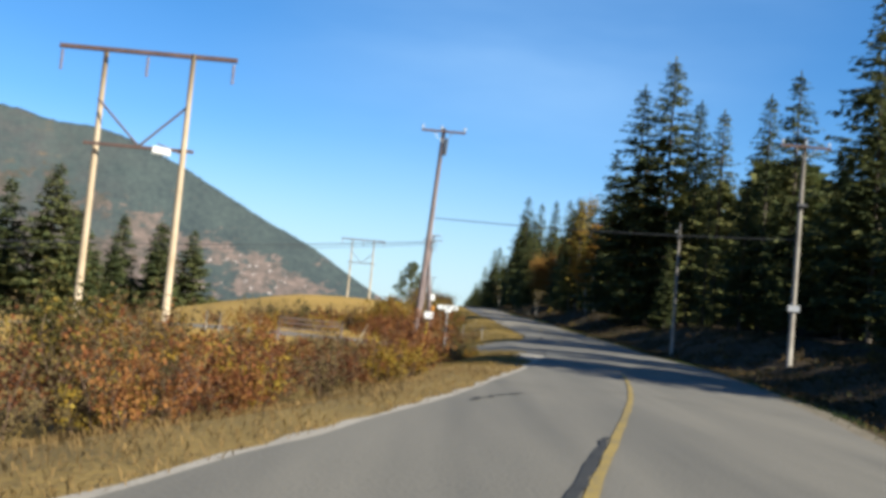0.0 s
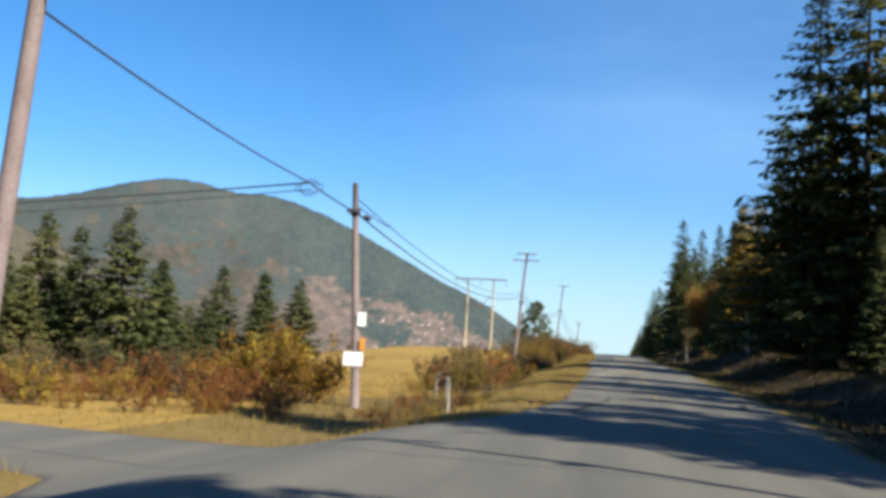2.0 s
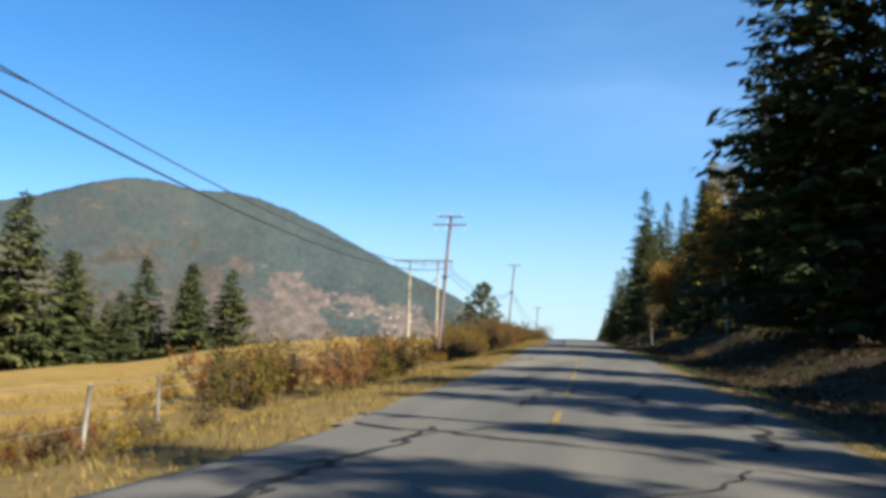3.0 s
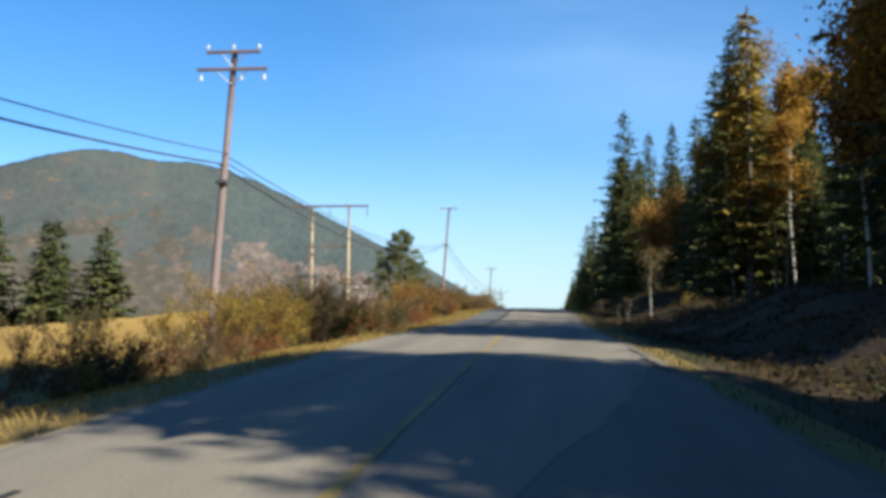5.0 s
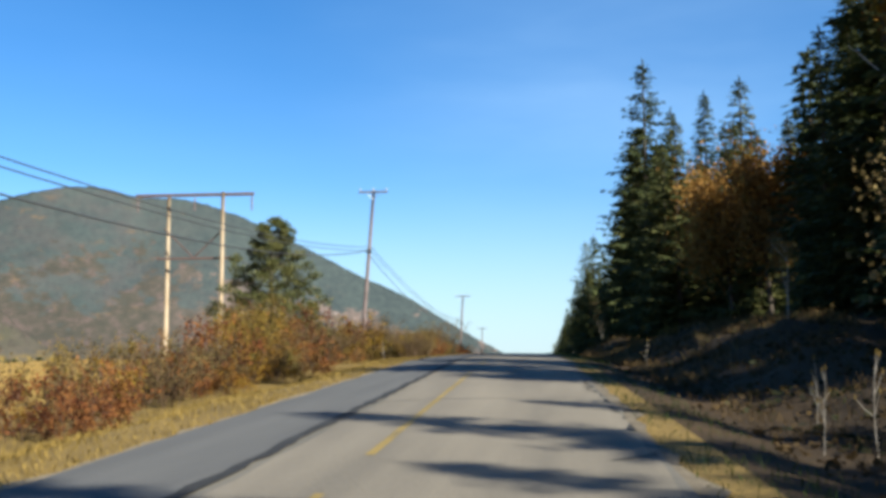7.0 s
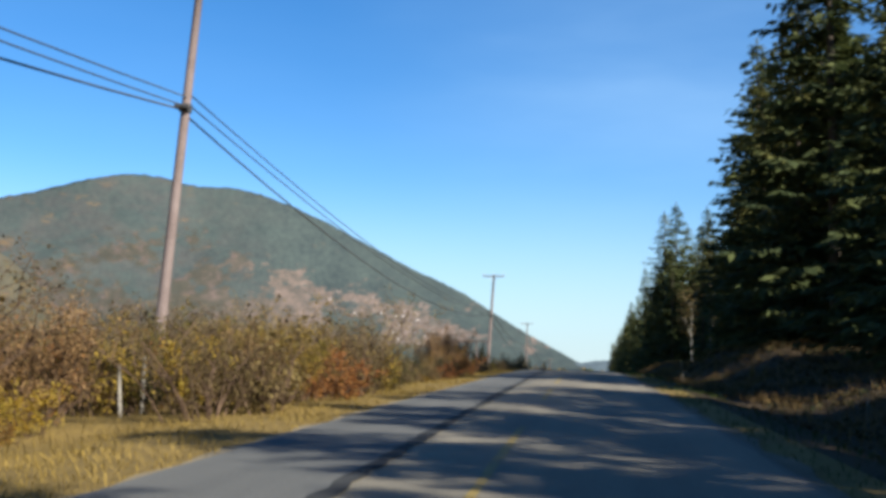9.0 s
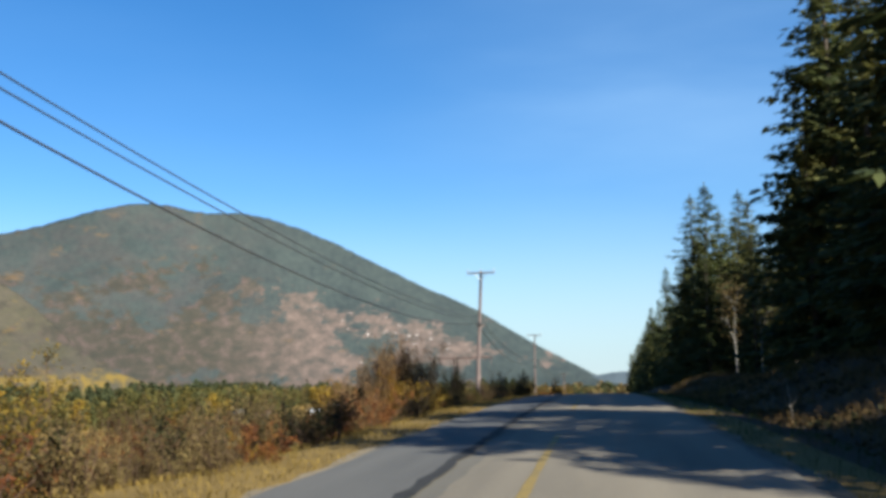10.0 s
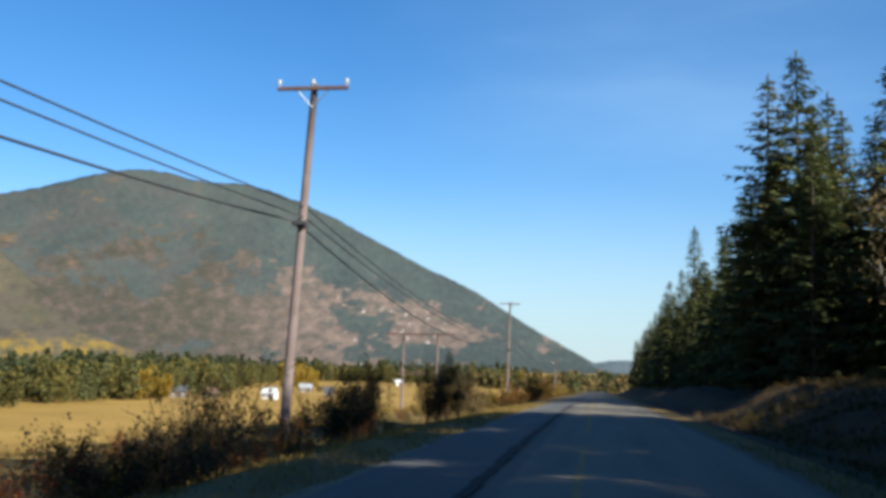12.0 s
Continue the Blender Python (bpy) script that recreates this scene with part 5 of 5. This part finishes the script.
deep_wood = [((at_road(46, y), y), (at_road(46, y + 60), y + 60), -34, 46, (20, 30)) for y in range(30, 760, 60)]
wide_wood = [((at_road(76, y), y), (at_road(76, y + 60), y + 60), -130, 75, (18, 30)) for y in range(-40, 760, 60)]
far_woods("forest_interior", wide_wood, "conifer forest reaching away from the road", 17, [(NEEDLES, 1.0)])
far_woods("forest_interior", deep_wood, "dense dark conifer forest behind the first trees", 16, [(NEEDLES, 1.0)])
far_woods("field_edge_brush", [((-70, 305), (-170, 262), 16, 150, (2.5, 6))], "olive brush at the feet of the field firs", 7, [(LEAF_DARK, 0.5), (LEAF_OLIVE, 0.5)])


def house(place, turn, size, roof_mat, label, rise=0.45, walls=None):
    w, d, h = size
    root = thing("farm_house", place, label, "house", "farm buildings", turn=turn)
    part("wall", Shape().box((0, 0, h / 2), (w, d, h), bevel=0.03), walls or HOUSE_WALL, root)
    roof = Shape()
    e, t, top = 0.4, 0.18, h + d * rise
    prof = [(-d / 2 - e, h - 0.1), (0, top), (d / 2 + e, h - 0.1), (d / 2 + e, h - 0.1 + t), (0, top + t), (-d / 2 - e, h - 0.1 + t)]
    for sx in (-1, 1):
        roof.v += [Vector((sx * (w / 2 + e), py, pz)) for py, pz in prof]
    roof.f += [(0, 1, 4, 5), (1, 2, 3, 4), (11, 10, 7, 6), (10, 9, 8, 7)] + [(k, k + 6, (k + 1) % 6 + 6, (k + 1) % 6) for k in range(6)]
    part("roof", roof, roof_mat, root)
    for sx in (-1, 1):
        gable = Shape()
        gable.v += [Vector((sx * w / 2, -d / 2, h)), Vector((sx * w / 2, d / 2, h)), Vector((sx * w / 2, 0, top - 0.05)), Vector((sx * (w / 2 - 0.2), -d / 2, h)), Vector((sx * (w / 2 - 0.2), d / 2, h)), Vector((sx * (w / 2 - 0.2), 0, top - 0.05))]
        gable.f += [(0, 1, 2), (3, 5, 4), (0, 2, 5, 3), (1, 4, 5, 2)]
        part("gable", gable, walls or HOUSE_WALL, root)
    for k in range(3):
        win = part("window", Shape().box((-w / 3 + k * w / 3, -d / 2 - 0.02, h * 0.55), (1.0, 0.1, 0.9)), WHITE_PAINT, root)
        part("pane", Shape().box((-w / 3 + k * w / 3, -d / 2 - 0.05, h * 0.55), (0.84, 0.1, 0.74)), GLASS_DARK, win)
    part("door", Shape().box((w / 6, -d / 2 - 0.03, 1.05), (1.0, 0.1, 2.1)), ARM_WOOD, root)


house((-150, 692, VALLEY), 12, (6, 4, 2.4), ROOF_DARK, "low brown farm building with a dark roof")
house((-140, 700, VALLEY), -15, (4, 3, 2.2), ROOF_RED, "small brown shed with a rusty roof")
house((-119, 704, VALLEY), -8, (5, 3.4, 2.2), ROOF_PALE, "white farmhouse with a pale metal roof", walls=WHITE_PAINT)
house((-126, 728, VALLEY), 35, (3, 2.6, 2.2), ROOF_PALE, "small white shed with a pale roof", walls=WHITE_PAINT)
house((-134, 800, VALLEY), 20, (5.5, 3.6, 2.3), ROOF_GREY, "weathered farmhouse with a pale grey roof")
house((-112, 760, VALLEY), 5, (3.6, 3, 2.2), ROOF_DARK, "weathered farm shed with a dark roof")
house((-137, 1028, VALLEY), 15, (5.5, 3.2, 2.1), ROOF_PALE, "long white barn with a pale metal roof", walls=WHITE_PAINT)
house((-34, 1120, VALLEY), 0, (10, 6, 3), ROOF_GREY, "distant weathered farm building with a grey roof")


# ---- poles and lines ----
def insulator(parent, x, y, z, up=True, mat=None, high=0.24):
    s = Shape()
    k = 1 if up else -1
    s.tube([(x, y, z), (x, y, z + k * high * 0.45)], [0.018, 0.018], 6)
    for n in range(3):
        zz = z + k * high * (0.4 + 0.2 * n)
        s.tube([(x, y, zz), (x, y, zz + k * 0.03), (x, y, zz + k * high * 0.2)], [0.05, 0.085, 0.045], 8)
    part("insulator", s, mat or PORCELAIN, parent, "pale porcelain insulator" if mat is None else "", smooth=True)


def utility_pole(base, top, arms=(), band=None, radius=0.17, label="", wood=None, arm_turn=0.0):
    """A round wooden pole from base to top; arms: rows of (below the top, half length, insulators above or below)."""
    root = thing("utility_pole", base, label, "utility pole", "roadside utility poles")
    way = Vector(top) - Vector(base)
    long = way.length
    part("pole", Shape().tube([way * s - Vector((0, 0, 0.4 if s == 0 else 0)) for s in (0, 0.25, 0.5, 0.75, 1)], [radius * (1 - 0.36 * s) for s in (0, 0.25, 0.5, 0.75, 1)], 12), wood or POLE_WOOD, root, smooth=True)
    part("cap", Shape().tube([way, way + way.normalized() * 0.05], [radius * 0.6, radius * 0.35], 10), STEEL, root, "pale metal cap")
    for below, half, pins in arms:
        c = way * ((long - below) / long)
        turn = Euler((0, 0, arm_turn)).to_matrix()
        ax = turn @ Vector((1, 0, 0))
        fr = turn @ Vector((0, -1, 0))
        at = c + fr * (radius * 0.7 + 0.06)
        part("crossarm", Shape().box(at, (2 * half, 0.1, 0.13), turn, 0.012), ARM_WOOD, root, "dark wooden crossarm")
        for sgn in (-1, 1):
            brace = Shape().tube([at + ax * sgn * half * 0.45 - Vector((0, 0, 0.05)), c - Vector((0, 0, 0.65)) + fr * radius * 0.8], [0.02, 0.02], 5)
            part("brace", brace, STEEL, root)
        for k in pins:
            p = at + ax * half * k
            insulator(root, p.x, p.y, p.z + (0.06 if half > 0 else 0), True)
    if band is not None:
        c = way * (band / way.z)
        part("cable_bracket", Shape().tube([c - way.normalized() * 0.12, c + way.normalized() * 0.12], [radius * 1.1, radius * 1.1], 10).box(c + Vector((0.0, -radius - 0.1, 0)), (0.5, 0.16, 0.14), bevel=0.02), RUBBER, root, "black cable bracket")
    return root, way


def sagging(a, b, sag, radius, label="black overhead cable between two poles", mat=None, n=20):
    a, b = Vector(a), Vector(b)
    pts = [a.lerp(b, k / n) - Vector((0, 0, sag * 4 * (k / n) * (1 - k / n))) for k in range(n + 1)]
    ob = new("overhead_cable", Shape().tube(pts, [radius] * (n + 1), 5).mesh("overhead_cable", mat or RUBBER, True))
    return tagged(ob, label, "cable", "overhead cables")


def ground_at(x, y):
    return float(land(x, y))


P1, P1T = (-0.4, 63.85, ground_at(-0.4, 63.85)), (0.24, 63.9, 13.85)
P2, P2T = (0.35, 85.9, ground_at(0.35, 85.9)), (-0.5, 86.9, 9.7)
P3, P3T = (-1.85, 166.4, ground_at(-1.85, 166.4)), (-1.0, 166.3, 16.85)
P4, P4T = (-3.2, 265.7, ground_at(-3.2, 265.7)), (-2.2, 265.7, 22.4)
P5, P5T = (-2.75, 356.4, ground_at(-2.75, 356.4)), (-2.12, 356.4, 20.1)
P6, P6T = (-5.0, 450.0, ground_at(-5.0, 450.0)), (-4.8, 450.0, 18.6)
P7, P7T = (-5.6, 560.0, ground_at(-5.6, 560.0)), (-5.5, 560.0, 12.6)
pole1, way1 = utility_pole(P1, P1T, [(0.2, 1.3, (-0.95, -0.1, 0.95))], None, 0.18, "tall brown wooden pole with one crossarm and a cable stay")
part("transformer_switch", Shape().tube([way1 * 0.9 + Vector((0.22, -0.1, -0.3)), way1 * 0.93 + Vector((0.26, -0.12, 0.3))], [0.1, 0.1], 8), RUBBER, pole1, "dark fuse switch")
pole2, way2 = utility_pole(P2, P2T, (), P2T[2] - P2[2] - 1.1, 0.17, "shorter weathered pole with white notices nailed on")
for dx, z, w, h, mat, what in [(-0.05, 1.75, 0.72, 0.5, WHITE_PAINT, "blank white notice board"), (0.3, 2.3, 0.2, 0.45, ORANGE_PAINT, "small orange notice"), (0.28, 3.2, 0.32, 0.5, WHITE_PAINT, "small white notice")]:
    at = way2 * (z / way2.z) + Vector((dx, -0.2, 0))
    part("notice", Shape().box(at, (w, 0.02, h), bevel=0.004), mat, pole2, what)
pole3, _ = utility_pole(P3, P3T, [(0.12, 1.15, (-0.95, 0.0, 0.95)), (0.85, 1.5, ())], 6.8, 0.19, "tall reddish wooden pole with two crossarms and pin insulators")
for k in (-0.9, 0.25, 0.9):
    insulator(pole3, (P3T[0] - P3[0]) * 0.93 + 1.5 * k, -0.2, (P3T[2] - P3[2]) - 0.95, False, None, 0.34)
utility_pole(P4, P4T, [(0.15, 1.22, (-0.9, 0.0, 0.9))], 17.3 - P4[2], 0.18, "tall wooden pole with one crossarm and pin insulators")
utility_pole(P5, P5T, [(0.15, 1.22, (-0.95, 0.0, 0.95))], 15.4 - P5[2], 0.18, "leaning wooden pole with one crossarm and pin insulators")
utility_pole(P6, P6T, [(0.15, 1.22, (-0.9, 0.9))], 6.4, 0.17, "distant wooden pole with one crossarm")
utility_pole(P7, P7T, [(0.15, 1.22, (-0.9, 0.9))], 6.4, 0.17, "distant wooden pole with one crossarm")
PR, PRT = (18.7, 82.2, ground_at(18.7, 82.2)), (18.65, 82.2, 11.6)
pole_r, _ = utility_pole(PR, PRT, (), 9.0, 0.14, "slim grey wooden pole before the forest", GREY_WOOD)
insulator(pole_r, -0.3, 0.0, PRT[2] - PR[2] - 0.6, True, None, 0.2)
PS = (19.2, 56.8, ground_at(19.2, 56.8))
pole_s, way_s = utility_pole(PS, (19.3, 56.8, 13.7), [(0.5, 1.35, (-0.9, 0.0, 0.9))], 8.5, 0.15, "grey wooden pole with a crossarm before the forest", GREY_WOOD)
part("notice", Shape().box((0, -0.2, 4.7 - PS[2]), (0.6, 0.02, 0.32), bevel=0.004), ROOF_GREY, pole_s, "grey notice board")


def h_frame(left, right, top, arm_z, label, wood=POLE_PALE):
    """Two pale poles that carry a long crossarm, with a beam, two braces and hanging insulators."""
    mid = ((left[0] + right[0]) / 2, (left[1] + right[1]) / 2)
    root = thing("transmission_frame", (mid[0], mid[1], 0), label, "power line frame", "power line frames")
    for x, y in (left, right):
        g = ground_at(x, y)
        part("pole", Shape().tube([(x - mid[0], y - mid[1], z) for z in np.linspace(g - 0.4, top, 5)], np.linspace(0.24, 0.15, 5), 12), wood, root, "pale new wooden pole" if wood is POLE_PALE else "darker wooden pole", True)
    span = right[0] - left[0]
    part("crossarm", Shape().box((0, -0.28, arm_z), (2 * span * 0.985, 0.2, 0.28), bevel=0.02), ARM_WOOD, root, "dark reddish crossarm")
    zb = arm_z - 5.9
    part("beam", Shape().box((0, -0.24, zb), (span + 1.2, 0.14, 0.2), bevel=0.015), ARM_WOOD, root)
    for s in (-1, 1):
        part("brace", Shape().tube([(s * 0.1, -0.24, zb + 0.15), (s * span / 2, -0.24, arm_z - 3.1)], [0.07, 0.07], 6), ARM_WOOD, root)
    for k in (-0.95, 0.0, 0.95):
        s = Shape()
        for n in range(9):
            z = arm_z - 0.25 - n * 0.14
            s.tube([(k * span, -0.28, z), (k * span, -0.28, z - 0.05), (k * span, -0.28, z - 0.14)], [0.03, 0.11, 0.03], 8)
        part("insulator_string", s, DARK_GLASS, root, "hanging brown insulator string", True)
    return root


frame_one = h_frame((-21.2, 66.8), (-15.6, 66.2), 17.5, 17.35, "tall two-pole wooden power line frame in the field")
part("switch_box", Shape().box((1.5, -0.45, 11.3), (1.1, 0.25, 0.45), Euler((0, 0.12, 0)).to_matrix(), 0.03), WHITE_PAINT, frame_one, "white switch housing on the beam")
part("switch_bracket", Shape().tube([(1.2, -0.4, 11.75), (2.8, -0.4, 11.2)], [0.05, 0.05], 6), ARM_WOOD, frame_one)
h_frame((-23.0, 274.0), (-17.3, 272.4), 23.75, 23.6, "two-pole wooden power line frame behind the shrubs")

# darker wood here, so that the far frame stands out less
h_frame((-24.0, 481.0), (-18.6, 480.0), 15.7, 15.5, "distant two-pole wooden power line frame beyond the field edge", POLE_WOOD)


def on(base, top, z):
    s = (z - base[2]) / (top[2] - base[2])
    return Vector(base).lerp(Vector(top), s)


KNOT = Vector((-0.1, 79.8, 8.4))
b1, b2, b3, b4, b5, b6, b7 = on(P1, P1T, 8.3), on(P2, P2T, 8.6), on(P3, P3T, 12.05), on(P4, P4T, 17.3), on(P5, P5T, 15.5), on(P6, P6T, 14.2), on(P7, P7T, 11.4)
sagging(b1, KNOT, 0.15, 0.025)
sagging(KNOT, b2, 0.05, 0.03)
sagging(b1 + Vector((0, 0, 0.2)), (19.25, 56.7, 8.3), 0.2, 0.025, "black service cable across the road")
sagging(KNOT, (-45, 76, 4.8), 0.5, 0.03, "black service cable across the field")
sagging(KNOT + Vector((0, 0.3, -0.15)), (-45, 77, 4.3), 0.5, 0.018, "black service cable across the field")
for dx, dz, r in [(0, 0, 0.035), (0.12, 0.45, 0.022)]:
    sagging(b2 + Vector((dx, 0, dz)), b3 + Vector((dx, 0, dz)), 1.5, r)
sagging((P2T[0], P2T[1], P2T[2] - 0.75), b2 + Vector((0, 6.0, 0.3)), 0.05, 0.02)
tagged(new("cable_splice_case", Shape().tube([b2.lerp(b3, 0.018), b2.lerp(b3, 0.022), b2.lerp(b3, 0.028), b2.lerp(b3, 0.032)], [0.04, 0.1, 0.1, 0.04], 8).mesh("cable_splice_case", RUBBER, True)), "black splice case hanging on the cable", "splice case")
for a, b in ((b3, b4), (b4, b5), (b5, b6), (b6, b7)):
    slack = 0.3 if a is b3 else 0.0
    for dx, dz, r, sag in [(-0.25, 0.0, 0.034, 2.0 + slack), (0.05, 0.15 - slack / 3, 0.024, 1.38 + slack), (0.05, 0.5 - slack / 2, 0.024, 1.43 + slack)]:
        sagging(a + Vector((dx, 0, dz)), b + Vector((dx, 0, dz)), sag, r)


def cable_loop():
    """Slack loops of cable round the junction in mid-air."""
    s = Shape()
    for k, (rx, rz) in enumerate([(0.45, 0.2), (0.3, 0.28)]):
        pts = [KNOT + Vector((rx * math.cos(a), 0.5 * math.sin(a) * rx, -0.15 + rz * math.sin(a))) for a in np.linspace(0.2, 6.1, 14)]
        s.tube(pts, [0.016] * 14, 5)
    tagged(new("cable_junction", s.mesh("cable_junction", RUBBER, True)), "slack black cable loops at a mid-air junction", "cable junction")


cable_loop()


# ---- signs, markers, fences ----
def street_sign(x, y, z_top):
    g = ground_at(x, y)
    root = thing("street_sign", (x, y, g), "white street name sign on a thin metal post", "street sign")
    h = z_top - g
    part("post", Shape().tube([(0, 0, -0.3), (0, 0, h - 0.08)], [0.035, 0.035], 8), STEEL, root)
    plate = part("plate", Shape().box((0, 0, h), (1.05, 0.02, 0.2), bevel=0.004), WHITE_PAINT, root, "white name plate")
    part("clamp", Shape().box((0.02, 0, h - 0.18), (0.3, 0.03, 0.15), bevel=0.004), WHITE_PAINT, root, "pale bracket under the name plate")
    for cx, w in ((-0.24, 0.12), (0.04, 0.2), (0.34, 0.16)):
        part("lettering", Shape().box((cx, -0.014, h), (w, 0.006, 0.075)), BLACK_BARS, plate, "unreadable dark lettering")


street_sign(1.36, 57.5, 3.16)


def stake(name, x, y, z_top, lean, mat, label, category, r=0.045, band=None):
    g = ground_at(x, y)
    root = thing(name, (x, y, g), label, category)
    top = Vector((lean[0], lean[1], z_top - g))
    part("shaft", Shape().tube([(0, 0, -0.2), top * 0.5, top], [r, r, r * 0.9], 8), mat, root, smooth=True)
    part("tip", Shape().tube([top, top * 1.02], [r * 1.05, r * 0.7], 8), mat if band is None else band, root)


stake("guy_marker", 0.2, 57.2, 2.25, (0.15, 0.3), YELLOW_PLASTIC, "leaning yellow plastic guy wire marker", "cable marker")
stake("timber_stake", -3.6, 62.2, 1.9, (0.55, 0.1), POLE_PALE, "leaning pale timber stake in the grass", "stake", 0.05)


def guy_wire(a, b):
    ob = new("guy_wire", Shape().tube([a, b], [0.006, 0.006], 5).mesh("guy_wire", STEEL, True))
    tagged(ob, "steel guy wire anchoring the brown pole", "guy wire")


guy_wire((0.2, 57.3, ground_at(0.2, 57.3)), on(P1, P1T, 12.6))


def fence_post(name="fence_post"):
    root = thing(name, (0, 0, 0), "weathered grey wooden fence post", "fence post", "fence posts")
    part("shaft", Shape().tube([(0, 0, -0.3), (0.01, 0, 0.6), (0.02, 0.01, 1.25)], [0.052, 0.048, 0.044], 8), GREY_WOOD, root, smooth=True)
    part("top", Shape().tube([(0.02, 0.01, 1.25), (0.02, 0.01, 1.29)], [0.044, 0.025], 8), GREY_WOOD, root)
    return root


post = fence_post()
FIELD_FENCE = [(4.3, 82.1), (3.0, 89.4), (1.5, 96.2)] + [(at_road(-9.9, y), y) for y in np.arange(102.5, 132, 6.2)]
spots = [(-9.0, 61.1), (-11.3, 61.3), (-12.0, 61.3), (-14.4, 61.5)] + FIELD_FENCE + [(0.1, 256.6), (-0.1, 258.1)]
rnd = random.Random(8)
for n, (x, y) in enumerate(spots):
    m = spot(x, y, rnd.uniform(0.9, 1.1), rnd.uniform(0, 360), sink=0.0) @ pose(0, 0, 0, rnd.uniform(-4, 4), rnd.uniform(-4, 4), 0)
    if n == 0:
        post.matrix_basis = m
    else:
        copy_thing(post, m)
for z in (0.45, 0.8, 1.12):
    line = [(x, y, ground_at(x, y) + z) for x, y in FIELD_FENCE]
    tagged(new("fence_wire", Shape().tube(line, [0.006] * len(line), 4).mesh("fence_wire", STEEL)), "thin steel wire strung along the fence posts", "fence wire")


def farm_gate():
    x0, x1, y = -7.9, -4.4, 61.0
    g = ground_at(-6, y)
    root = thing("farm_gate", (x0, y, g), "weathered thin-railed wooden field gate between two posts", "gate")
    w = x1 - x0
    for x in (0, w):
        part("gate_post", Shape().tube([(x, 0, -0.3), (x, 0, 1.3)], [0.07, 0.065], 8), POLE_WOOD, root, smooth=True)
    for k, z in enumerate((0.35, 0.65, 0.95, 1.2)):
        part("rail", Shape().box((w / 2, 0, z), (w - 0.2, 0.04, 0.055), bevel=0.01), POLE_WOOD, root)
    part("diagonal", Shape().box((w / 2, 0.05, 0.75), (w - 0.4, 0.035, 0.05), Euler((0, -0.2, 0)).to_matrix(), 0.01), POLE_WOOD, root)


farm_gate()
